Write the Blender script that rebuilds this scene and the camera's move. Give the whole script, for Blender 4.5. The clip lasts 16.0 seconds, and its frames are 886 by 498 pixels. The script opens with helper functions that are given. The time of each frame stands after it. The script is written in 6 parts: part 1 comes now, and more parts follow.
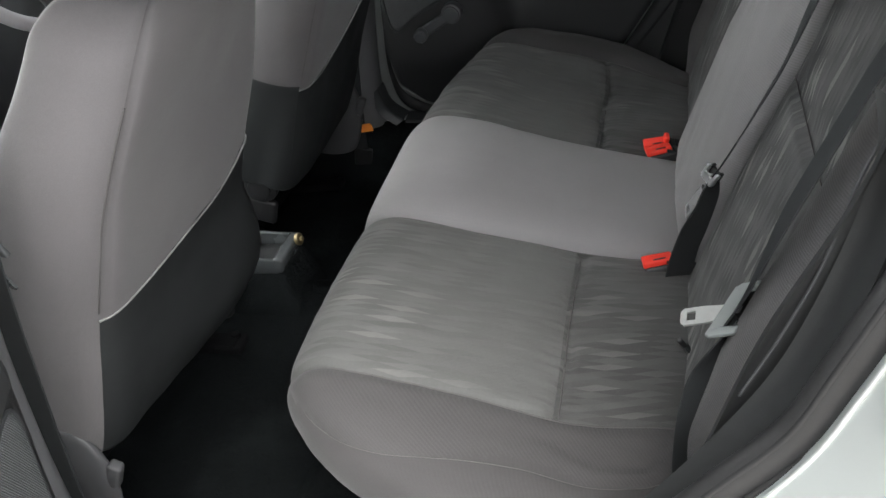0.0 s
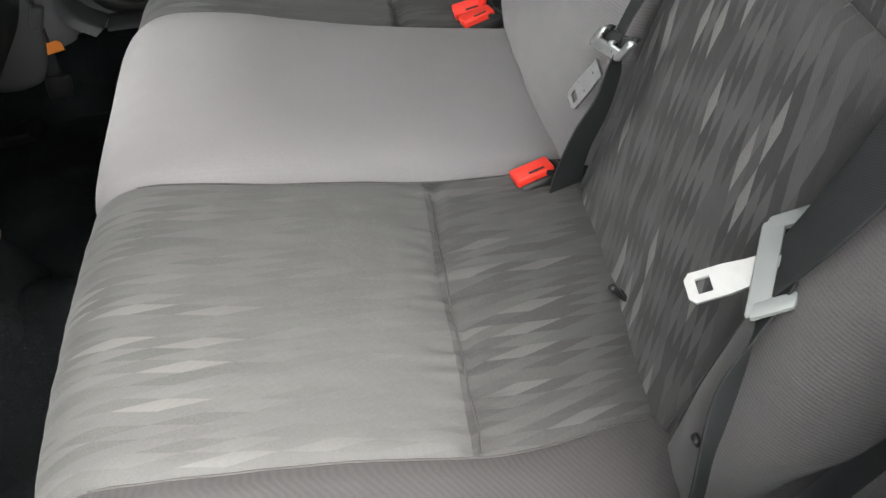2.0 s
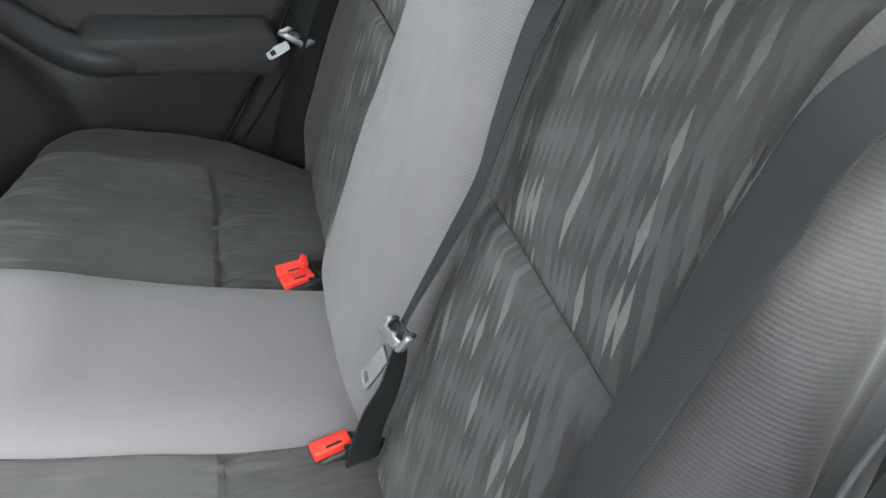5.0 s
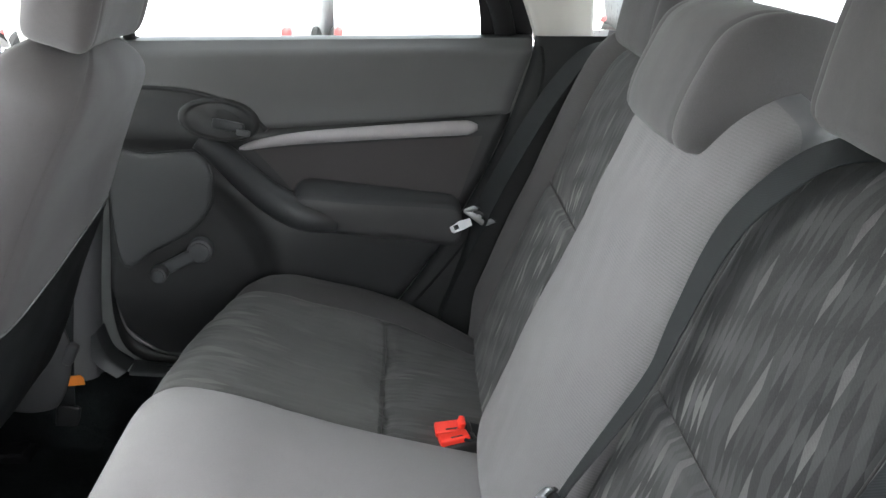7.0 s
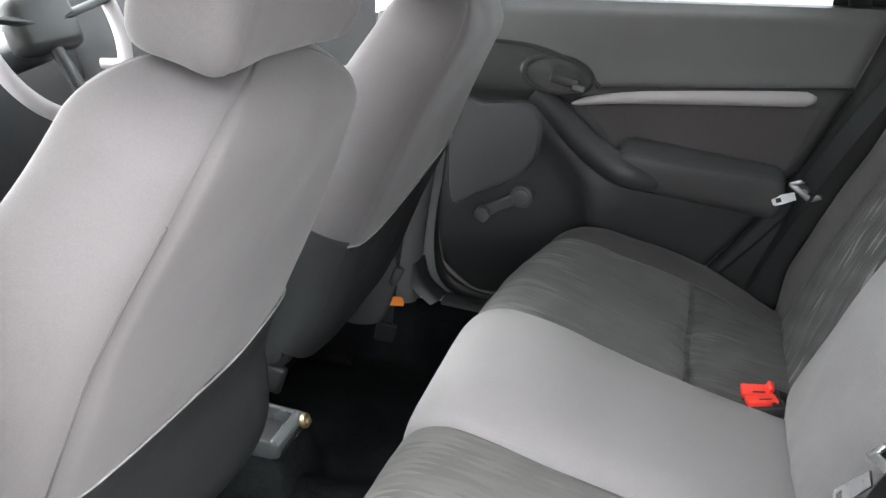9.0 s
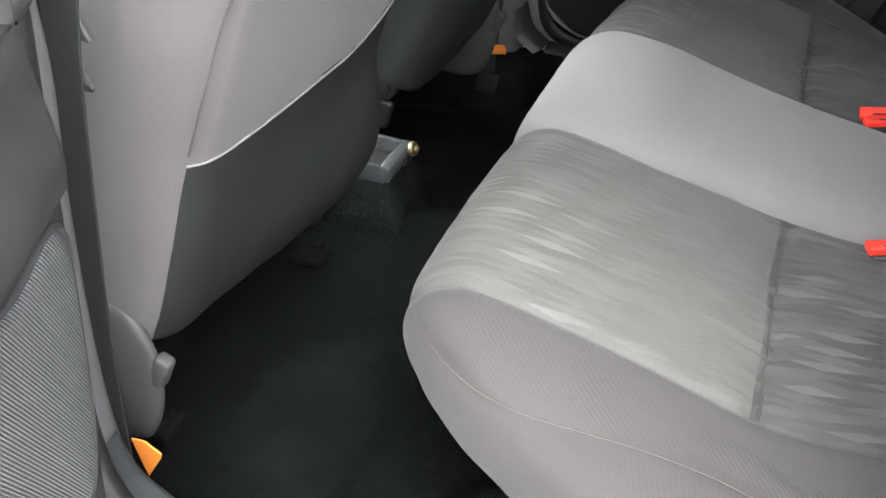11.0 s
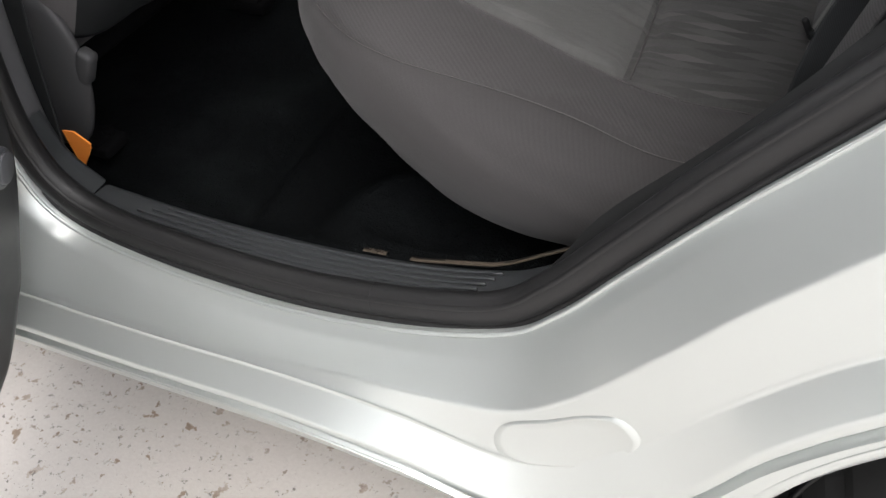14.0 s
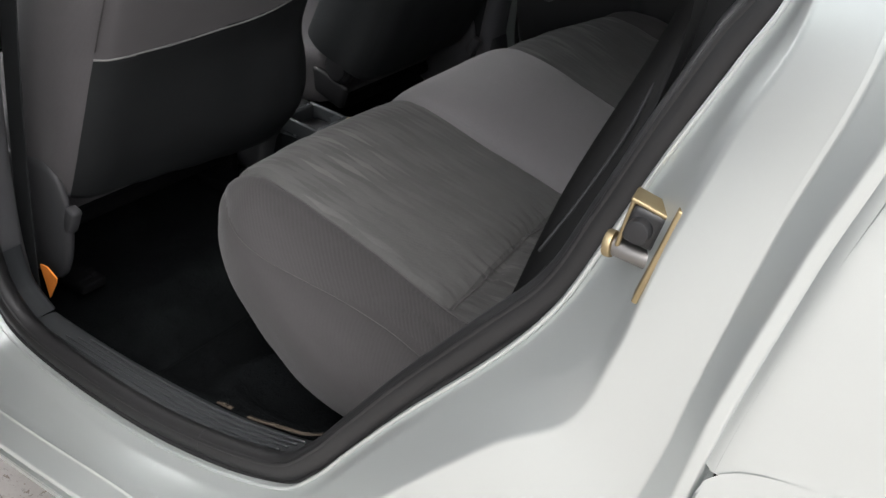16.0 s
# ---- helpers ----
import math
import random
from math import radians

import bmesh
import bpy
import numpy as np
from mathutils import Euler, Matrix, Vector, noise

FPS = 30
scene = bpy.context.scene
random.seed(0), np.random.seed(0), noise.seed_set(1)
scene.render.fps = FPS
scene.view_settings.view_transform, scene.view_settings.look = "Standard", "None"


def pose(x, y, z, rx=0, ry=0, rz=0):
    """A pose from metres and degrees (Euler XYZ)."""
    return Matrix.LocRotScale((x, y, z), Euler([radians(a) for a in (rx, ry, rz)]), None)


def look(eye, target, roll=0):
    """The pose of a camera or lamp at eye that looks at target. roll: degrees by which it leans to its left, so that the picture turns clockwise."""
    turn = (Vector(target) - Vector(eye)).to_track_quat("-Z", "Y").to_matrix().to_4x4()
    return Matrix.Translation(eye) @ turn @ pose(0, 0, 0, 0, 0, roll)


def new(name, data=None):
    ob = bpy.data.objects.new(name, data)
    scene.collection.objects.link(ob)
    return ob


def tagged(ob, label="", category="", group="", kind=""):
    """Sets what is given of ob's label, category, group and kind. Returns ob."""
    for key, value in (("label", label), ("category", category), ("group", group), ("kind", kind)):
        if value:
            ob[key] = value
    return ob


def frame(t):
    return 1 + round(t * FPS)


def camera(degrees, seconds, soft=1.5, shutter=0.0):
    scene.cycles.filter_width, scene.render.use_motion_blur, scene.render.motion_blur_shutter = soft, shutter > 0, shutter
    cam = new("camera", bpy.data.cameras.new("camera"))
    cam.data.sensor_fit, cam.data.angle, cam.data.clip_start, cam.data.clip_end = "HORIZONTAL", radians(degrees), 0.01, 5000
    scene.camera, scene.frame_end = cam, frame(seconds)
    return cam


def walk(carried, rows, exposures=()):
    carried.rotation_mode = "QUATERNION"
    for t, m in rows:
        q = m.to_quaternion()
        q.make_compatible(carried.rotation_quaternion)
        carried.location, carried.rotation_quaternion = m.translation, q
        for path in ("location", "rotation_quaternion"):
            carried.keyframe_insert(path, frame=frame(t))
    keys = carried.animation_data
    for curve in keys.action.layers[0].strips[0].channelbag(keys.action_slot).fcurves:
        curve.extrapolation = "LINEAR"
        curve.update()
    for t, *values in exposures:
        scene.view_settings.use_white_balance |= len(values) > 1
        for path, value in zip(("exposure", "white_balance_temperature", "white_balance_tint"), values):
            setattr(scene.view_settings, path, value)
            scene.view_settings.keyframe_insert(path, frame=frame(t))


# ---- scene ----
cam = camera(54.8, 16.0)
PATH = [
    (0, (0.84, -1.264, 1.358), (0.264, 0.303, 0.257), -12.6),
    (0.5, (0.718, -1.166, 1.388), (0.232, 0.421, 0.271), -15.7),
    (1, (0.678, -1.008, 1.314), (0.238, 0.493, 0.069), -18.9),
    (1.5, (0.663, -0.899, 1.223), (0.491, 0.551, -0.144), -16.5),
    (2, (0.67, -0.876, 1.183), (0.643, 0.538, -0.231), -12.8),
    (2.5, (0.686, -0.871, 1.183), (0.758, 0.519, -0.253), -9.7),
    (3, (0.701, -0.874, 1.209), (0.864, 0.498, -0.237), -6.2),
    (3.5, (0.744, -0.859, 1.205), (0.958, 0.57, -0.178), -5.8),
    (4, (0.776, -0.855, 1.208), (1.044, 0.637, -0.097), -4.8),
    (6.5, (0.757, -0.914, 1.305), (1.01, 0.926, 0.563), -0.5),
    (7, (0.716, -0.94, 1.303), (0.776, 0.926, 0.585), -0.2),
    (7.5, (0.684, -0.965, 1.3), (0.567, 0.901, 0.589), -0.1),
    (8, (0.645, -0.994, 1.289), (0.369, 0.856, 0.583), 0.6),
    (10.5, (0.612, -1.115, 1.188), (-0.074, 0.486, 0.205), -2.5),
    (11, (0.619, -1.132, 1.149), (-0.046, 0.379, 0.02), -3.0),
    (11.5, (0.626, -1.162, 1.114), (-0.019, 0.262, -0.134), -3.8),
    (12, (0.632, -1.174, 1.096), (0.021, 0.168, -0.255), -4.9),
    (12.5, (0.65, -1.186, 1.077), (0.061, 0.103, -0.334), -5.5),
    (13, (0.69, -1.205, 1.042), (0.064, 0.077, -0.36), -7.0),
    (13.5, (0.732, -1.223, 1.026), (0.12, 0.061, -0.38), -6.5),
    (14, (0.794, -1.241, 1.03), (0.171, 0.055, -0.361), -4.6),
    (14.5, (0.877, -1.234, 1.038), (0.231, 0.093, -0.311), -1.7),
    (15, (0.978, -1.252, 1.072), (0.271, 0.131, -0.189), -1.8),
    (15.5, (1.057, -1.291, 1.125), (0.282, 0.171, 0.002), 1.5),
    (16, (1.126, -1.26, 1.156), (0.213, 0.202, 0.142), 3.1),
]
walk(cam, [(t, look(eye, target, roll)) for t, eye, target, roll in PATH], [(0, 1.1, 6500, 7), (0.5, 1.9, 6900, 8), (1, 1.95, 7000, 6), (1.5, 1.95, 6850, 8), (2.5, 1.9, 6550, 7), (3.5, 2.15, 6350, 7), (4, 2.2, 6250, 6), (6.5, 1.95, 6350, 6), (7.5, 1.85, 6400, 7), (8, 2.1, 6450, 8), (10.5, 2.0, 6450, 8), (11, 2.05, 6500, 8), (12, 1.5, 6500, 9), (13, 0.6, 6600, 12), (14.5, 0.1, 6550, 11), (16, 0.1, 6500, 11)])

# ---- world, light, exposure ----
SUN_EL, SUN_ROT = radians(57), radians(141)
world = bpy.data.worlds.new("overcast_sky")
scene.world = world
world.use_nodes = True
wn, wl = world.node_tree.nodes, world.node_tree.links
sky = wn.new("ShaderNodeTexSky")
sky.sky_type, sky.sun_disc, sky.sun_elevation, sky.sun_rotation = "NISHITA", False, SUN_EL, SUN_ROT
sky.dust_density, sky.air_density = 3.0, 1.0
soft_sky = wn.new("ShaderNodeHueSaturation")
soft_sky.inputs["Saturation"].default_value = 0.2
wl.new(sky.outputs[0], soft_sky.inputs["Color"])
wl.new(soft_sky.outputs[0], wn["Background"].inputs["Color"])
wn["Background"].inputs["Strength"].default_value = 0.36
sun = new("sun", bpy.data.lights.new("sun", "SUN"))
sun.data.energy, sun.data.angle, sun.data.color = 1.5, radians(60), (1.0, 0.995, 0.985)
sun.matrix_world = look((2.2, -2.7, 5.4), (0.0, 0.0, 0.0))
# the sky's light through the windscreen
front_sky = new("windscreen_daylight", bpy.data.lights.new("windscreen_daylight", "AREA"))
front_sky.data.shape, front_sky.data.size, front_sky.data.size_y, front_sky.data.energy = "RECTANGLE", 1.15, 0.5, 6.0
front_sky.data.spread = radians(130)
front_sky.matrix_world = look((-0.78, 0.0, 1.235), (0.55, 0.0, 0.74))


# ---- materials ----
class Mat:
    """A node material with a Principled shader and short ways to add texture."""

    def __init__(self, name, colour, rough=0.6, metal=0.0, coat=0.0, spec=0.5):
        self.m = bpy.data.materials.new(name)
        self.m.use_nodes = True
        self.n, self.l = self.m.node_tree.nodes, self.m.node_tree.links
        self.p = self.n["Principled BSDF"]
        self.p.inputs["Base Color"].default_value = (*colour, 1)
        self.p.inputs["Roughness"].default_value = rough
        self.p.inputs["Metallic"].default_value = metal
        self.p.inputs["Coat Weight"].default_value = coat
        self.p.inputs["Coat Roughness"].default_value = 0.06
        self.p.inputs["Specular IOR Level"].default_value = spec
        self.colour = colour
        self.normal = None

    def node(self, kind, **values):
        nd = self.n.new(kind)
        for key, value in values.items():
            nd.inputs[key].default_value = value
        return nd

    def coords(self, which="Object"):
        return self.n.new("ShaderNodeTexCoord").outputs[which]

    def mapped(self, which="Object", scale=(1, 1, 1), turn=(0, 0, 0)):
        mp = self.n.new("ShaderNodeMapping")
        mp.inputs["Scale"].default_value, mp.inputs["Rotation"].default_value = scale, turn
        self.l.new(self.coords(which), mp.inputs["Vector"])
        return mp.outputs[0]

    def math(self, op, a, b=None):
        nd = self.n.new("ShaderNodeMath")
        nd.operation = op
        for k, v in enumerate((a, b)):
            if v is None:
                continue
            if isinstance(v, (int, float)):
                nd.inputs[k].default_value = v
            else:
                self.l.new(v, nd.inputs[k])
        return nd.outputs[0]

    def ramp(self, fac, stops, constant=False):
        nd = self.n.new("ShaderNodeValToRGB")
        r = nd.color_ramp
        if constant:
            r.interpolation = "CONSTANT"
        while len(r.elements) < len(stops):
            r.elements.new(0.5)
        for e, (pos, c) in zip(r.elements, stops):
            e.position, e.color = pos, (*c, 1)
        self.l.new(fac, nd.inputs[0])
        return nd.outputs[0]

    def noise(self, scale, detail=4, vec=None, rough=0.55):
        nd = self.node("ShaderNodeTexNoise", Scale=scale, Detail=detail, Roughness=rough)
        self.l.new(vec or self.coords(), nd.inputs["Vector"])
        return nd.outputs["Fac"]

    def mix(self, fac, a, b, mode="MIX"):
        nd = self.n.new("ShaderNodeMix")
        nd.data_type, nd.blend_type = "RGBA", mode
        for sock, v in ((nd.inputs[0], fac), (nd.inputs[6], a), (nd.inputs[7], b)):
            if isinstance(v, (int, float)):
                sock.default_value = v
            elif isinstance(v, tuple):
                sock.default_value = (*v, 1)
            else:
                self.l.new(v, sock)
        return nd.outputs[2]

    def paint(self, socket):
        self.l.new(socket, self.p.inputs["Base Color"])
        return self

    def rough(self, socket):
        self.l.new(socket, self.p.inputs["Roughness"])
        return self

    def bump(self, height, strength=0.3, distance=0.001):
        nd = self.node("ShaderNodeBump", Strength=strength, Distance=distance)
        self.l.new(height, nd.inputs["Height"])
        if self.normal:
            self.l.new(self.normal, nd.inputs["Normal"])
        self.normal = nd.outputs[0]
        self.l.new(self.normal, self.p.inputs["Normal"])
        return self


def scaled(c, k):
    return tuple(v * k for v in c)


def cloth(name, colour, period=0.0036, rib=0.3, lie=(0.3, 0.4, 0.6), lump=0.22, even=0.08):
    """Plain woven upholstery: fine fuzz, slow wear, and twill ribs that show in patches only."""
    m = Mat(name, colour, 0.92, spec=0.2)
    m.p.inputs["Sheen Weight"].default_value = 0.12
    m.p.inputs["Sheen Roughness"].default_value = 0.5
    wave = m.node("ShaderNodeTexWave", Scale=0.314 / period, Distortion=0.35, Detail=1.0)
    wave.bands_direction = "X"
    m.l.new(m.mapped("Object", (1, 1, 1), lie), wave.inputs["Vector"])
    patch = m.ramp(m.noise(6, 2), [(0.44, (even, even, even)), (0.6, (1, 1, 1))])
    ribs = m.math("MULTIPLY", wave.outputs["Fac"], patch)
    fine = m.noise(1100, 2)
    c = m.mix(m.math("MULTIPLY", m.noise(8, 4), 0.55), scaled(colour, 1.1), scaled(colour, 0.84))
    c = m.mix(m.math("MULTIPLY", ribs, rib), c, scaled(colour, 0.6))
    c = m.mix(m.ramp(fine, [(0.35, (0, 0, 0)), (0.72, (0.5, 0.5, 0.5))]), c, scaled(colour, 1.45))
    lint = m.ramp(m.noise(75, 5, None, 0.7), [(0.70, (0, 0, 0)), (0.76, (0.35, 0.35, 0.35))])
    c = m.mix(lint, c, scaled(colour, 1.6))
    m.paint(c)
    m.bump(ribs, 0.5 * rib, 0.0005)
    m.bump(fine, 0.3, 0.0006)
    m.bump(m.noise(26, 3), lump, 0.004)
    return m.m


def diamond_cloth(name, colour, light, long_, wide, worn=None, back=False, share=0.84, skew=0.0, mid=1.65):
    """Woven upholstery with a lattice of long narrow diamonds in uneven greys: along the cushion's profile, or straight up the leaning back.
    worn: the stretch of object x over which the print fades out."""
    m = Mat(name, colour, 0.92, spec=0.2)
    m.p.inputs["Sheen Weight"].default_value = 0.1
    sep = m.n.new("ShaderNodeSeparateXYZ")
    m.l.new(m.coords("Object" if back else "UV"), sep.inputs[0])
    if back:
        up = m.math("ADD", m.math("MULTIPLY", sep.outputs[0], 0.391), m.math("MULTIPLY", sep.outputs[2], 0.921))
        across = sep.outputs[1]
    else:
        up, across = sep.outputs[1], sep.outputs[0]
    wob = m.math("MULTIPLY", m.math("SUBTRACT", m.noise(11, 2), 0.5), 0.08 if back else 0.16)
    u = m.math("ADD", m.math("DIVIDE", m.math("ADD", across, m.math("MULTIPLY", up, skew)), wide), wob)
    v = m.math("DIVIDE", m.math("ADD", up, m.math("MULTIPLY", across, 0.4)), long_)
    p, q = m.math("ADD", u, v), m.math("SUBTRACT", u, v)
    comb = m.n.new("ShaderNodeCombineXYZ")
    row, col = m.math("FLOOR", p), m.math("FLOOR", q)
    m.l.new(row, comb.inputs[0])
    m.l.new(col, comb.inputs[1])
    rnd = m.n.new("ShaderNodeTexWhiteNoise")
    rnd.noise_dimensions = "2D"
    m.l.new(comb.outputs[0], rnd.inputs["Vector"])
    swap = m.math("GREATER_THAN", m.math("FRACT", m.math("MULTIPLY", rnd.outputs["Value"], 17.0)), 0.84)
    odd = m.math("FLOORED_MODULO", m.math("ADD", m.math("ADD", row, col), swap), 2.0)
    shard = m.ramp(rnd.outputs["Value"], [(0.0, scaled(colour, 0.5 + 0.5 * mid)), (0.3, scaled(colour, mid)), (0.62, scaled(colour, 1.12 * mid)), (share, light)], constant=True)
    gap = m.ramp(rnd.outputs["Value"], [(0.0, scaled(colour, 0.8)), (0.5, scaled(colour, 0.94)), (0.85, scaled(colour, 0.6 + 0.4 * mid))], constant=True)
    shard = m.mix(m.math("MULTIPLY", m.math("FRACT", p), 0.22), shard, scaled(colour, 1.0))
    tone = m.mix(odd, shard, gap)
    patchy = m.ramp(m.noise(8, 3), [(0.38, (0.1, 0.1, 0.1)), (0.62, (0.85, 0.85, 0.85))])
    if worn:
        ob = m.n.new("ShaderNodeSeparateXYZ")
        m.l.new(m.coords(), ob.inputs[0])
        span = m.node("ShaderNodeMapRange")
        span.inputs["From Min"].default_value, span.inputs["From Max"].default_value = worn
        m.l.new(ob.outputs[0], span.inputs["Value"])
        fade = m.math("MULTIPLY", m.math("ADD", m.math("MULTIPLY", patchy, 0.45), 0.52), span.outputs[0])
        fade = m.math("MAXIMUM", fade, m.math("MULTIPLY", patchy, 0.35))
    else:
        fade = m.math("MULTIPLY", patchy, 0.08 if back else 0.22)
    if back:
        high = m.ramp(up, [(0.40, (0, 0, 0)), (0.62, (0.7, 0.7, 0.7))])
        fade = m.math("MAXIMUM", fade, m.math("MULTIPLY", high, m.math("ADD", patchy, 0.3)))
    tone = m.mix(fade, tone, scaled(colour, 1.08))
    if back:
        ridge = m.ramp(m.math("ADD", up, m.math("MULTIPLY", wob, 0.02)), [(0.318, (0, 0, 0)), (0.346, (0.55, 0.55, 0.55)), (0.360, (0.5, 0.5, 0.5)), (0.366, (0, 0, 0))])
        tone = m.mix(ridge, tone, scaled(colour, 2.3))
    wave = m.node("ShaderNodeTexWave", Scale=110.0, Distortion=0.5, Detail=1.0)
    m.l.new(m.mapped("Object", (1, 1, 1), (0.9, 0, 0.9)), wave.inputs["Vector"])
    fine = m.noise(900, 2)
    tone = m.mix(m.math("MULTIPLY", wave.outputs["Fac"], 0.1), tone, scaled(colour, 0.7))
    tone = m.mix(m.ramp(fine, [(0.35, (0, 0, 0)), (0.72, (0.4, 0.4, 0.4))]), tone, scaled(colour, 1.6))
    m.paint(tone)
    m.bump(wave.outputs["Fac"], 0.1, 0.0004)
    m.bump(fine, 0.3, 0.0006)
    m.bump(m.noise(34, 3), 0.25, 0.004)
    return m.m


def plastic(name, colour, rough=0.5, grain=700, strength=0.18, spec=0.4):
    m = Mat(name, colour, rough, spec=spec)
    m.paint(m.mix(m.math("MULTIPLY", m.noise(6, 4), 0.6), scaled(colour, 1.12), scaled(colour, 0.8)))
    m.rough(m.math("ADD", m.math("MULTIPLY", m.noise(11, 3), 0.25), rough - 0.12))
    m.bump(m.noise(grain, 2), strength, 0.0006)
    return m.m


GREY = (0.156, 0.1497, 0.153)
PLAIN = cloth("plain_grey_cloth", GREY, 0.0032, 0.14, (0, 0, 1.4), 0.04)
# plain cloth with visible ribs; its grey is lowered for shade on the backrest
CENTRE_CLOTH = cloth("shaded_ribbed_centre_cloth", scaled(GREY, 0.88), 0.0036, 0.55, (0, 1.35, 0), 0.12, 0.35)
# the bench's plain cloth, mauve tinted, darkened for the front seats' weaker light
FRONT_CLOTH = cloth("shaded_mauve_grey_cloth", (0.086, 0.0805, 0.0837), 0.003, 0.08, (0, 0, 1.4))
# plain grey scaled down; the headrests' shadow side is in this colour
HEAD_CLOTH = cloth("shaded_headrest_cloth", scaled(GREY, 0.42), 0.0026, 0.08)
# the plain grey darkened: shade on the cushion's sides put into the colour
SIDE_SHADE_GREY = (0.042, 0.0398, 0.0402)
PLAIN_SIDE = cloth("shaded_ribbed_cloth", scaled(SIDE_SHADE_GREY, 1.12), 0.0034, 0.55, (0.6, 0.8, 0), 0.15, 0.6)
# backrest bolsters: same twill, half as light as the plain grey for shade
BACK_SIDE = cloth("shaded_fine_ribbed_cloth", scaled(SIDE_SHADE_GREY, 1.75), 0.0031, 0.7, (0, 1.35, 0), 0.15, 0.6)
# skirt in the same darkened grey, its shade painted in
SKIRT_CLOTH = cloth("shaded_level_ribbed_cloth", SIDE_SHADE_GREY, 0.0036, 0.22, (0, 0.6, 0), 0.22, 0.25)
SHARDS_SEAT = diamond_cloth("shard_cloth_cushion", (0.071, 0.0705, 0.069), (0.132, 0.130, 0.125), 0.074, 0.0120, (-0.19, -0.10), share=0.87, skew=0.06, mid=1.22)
# same shard cloth, base darkened: shade at the cushion's rear is painted in
SHARDS_REAR = diamond_cloth("shaded_shard_cloth_rear_panel", (0.050, 0.0495, 0.0487), (0.092, 0.0907, 0.087), 0.074, 0.0120, None, share=0.90, skew=0.06, mid=1.2)
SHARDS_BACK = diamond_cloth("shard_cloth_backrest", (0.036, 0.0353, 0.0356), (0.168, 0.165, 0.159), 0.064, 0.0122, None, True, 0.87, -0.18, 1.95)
POCKET = plastic("dark_grey_vinyl", (0.017, 0.0182, 0.0192), 0.62, 350, 0.3, 0.25)
TRIM = plastic("charcoal_trim_plastic", (0.031, 0.032, 0.034), 0.5)
TRIM_SOFT = plastic("grey_trim_plastic", (0.10, 0.10, 0.105), 0.55)
COVER = plastic("dark_grey_plastic", (0.055, 0.055, 0.058), 0.5)
PILLAR_DARK = plastic("black_pillar_plastic", (0.013, 0.0135, 0.014), 0.65)
DOOR_VINYL = plastic("soft_grey_door_vinyl", (0.082, 0.082, 0.0845), 0.62, 420, 0.3)
ARM_VINYL = plastic("dark_armrest_vinyl", (0.05, 0.049, 0.05), 0.6, 420, 0.3)
DOOR_PLASTIC = plastic("grey_door_plastic", (0.025, 0.0254, 0.0264), 0.52)
STRIP = plastic("silver_grey_strip", (0.34, 0.32, 0.33), 0.38)
PILLAR_LIGHT = plastic("pale_pillar_trim", (0.62, 0.60, 0.57), 0.6)
RUBBER = plastic("black_rubber", (0.0145, 0.0142, 0.0147), 0.46, 300, 0.2)
SCUFF = plastic("grey_scuff_plastic", (0.036, 0.0385, 0.0405), 0.40, 500, 0.15)
RAIL = plastic("matte_black_steel", (0.006, 0.006, 0.0066), 0.8, 700, 0.18, 0.03)
TRAY = plastic("glossy_grey_plastic", (0.050, 0.054, 0.057), 0.26, 500, 0.08)
BLACK = plastic("black_plastic", (0.015, 0.015, 0.016), 0.4)
RED = plastic("red_button_plastic", (0.72, 0.035, 0.02), 0.4, 300, 0.05)
ORANGE = plastic("orange_plastic", (0.92, 0.29, 0.05), 0.45, 300, 0.05)
PIPING = plastic("pale_piping", (0.17, 0.168, 0.168), 0.5)
STITCH = plastic("pale_thread", (0.085, 0.079, 0.078), 0.9)
SEAM = plastic("dark_thread", (0.062, 0.058, 0.058), 0.9)
WINDER = plastic("grey_winder_plastic", (0.066, 0.068, 0.0725), 0.45)


def make_carpet():
    m = Mat("black_carpet", (0.012, 0.013, 0.014), 0.97, spec=0.03)
    fluff = m.noise(420, 3)
    c = m.mix(fluff, (0.0018, 0.0022, 0.0025), (0.0095, 0.0108, 0.0115))
    worn = m.ramp(m.noise(5, 4), [(0.5, (0, 0, 0)), (0.72, (1, 1, 1))])
    c = m.mix(m.math("MULTIPLY", worn, 0.45), c, (0.021, 0.0245, 0.0255))
    lint = m.ramp(m.noise(170, 4, None, 0.7), [(0.735, (0, 0, 0)), (0.76, (0.5, 0.5, 0.5))])
    m.paint(m.mix(lint, c, (0.05, 0.05, 0.048)))
    m.bump(fluff, 0.8, 0.004)
    m.bump(m.noise(60, 3), 0.5, 0.01)
    return m.m


def make_silver():
    m = Mat("silver_paint", (0.62, 0.625, 0.615), 0.3, metal=0.64, coat=0.6)
    m.p.inputs["Coat Roughness"].default_value = 0.28
    flake = m.noise(2600, 1)
    m.paint(m.mix(m.math("MULTIPLY", flake, 0.25), (0.578, 0.606, 0.592), (0.46, 0.487, 0.478)))
    dust = m.noise(7, 5)
    m.rough(m.math("ADD", m.math("MULTIPLY", dust, 0.14), 0.24))
    return m.m


def make_webbing():
    m = Mat("black_webbing", (0.018, 0.019, 0.02), 0.85, spec=0.2)
    wave = m.node("ShaderNodeTexWave", Scale=190.0, Distortion=0.3)
    m.l.new(m.mapped("UV", (1, 1, 1), (0, 0, 0.78)), wave.inputs["Vector"])
    m.paint(m.mix(wave.outputs["Fac"], (0.018, 0.0193, 0.0205), (0.027, 0.0288, 0.0305)))
    m.bump(wave.outputs["Fac"], 0.2, 0.0004)
    return m.m


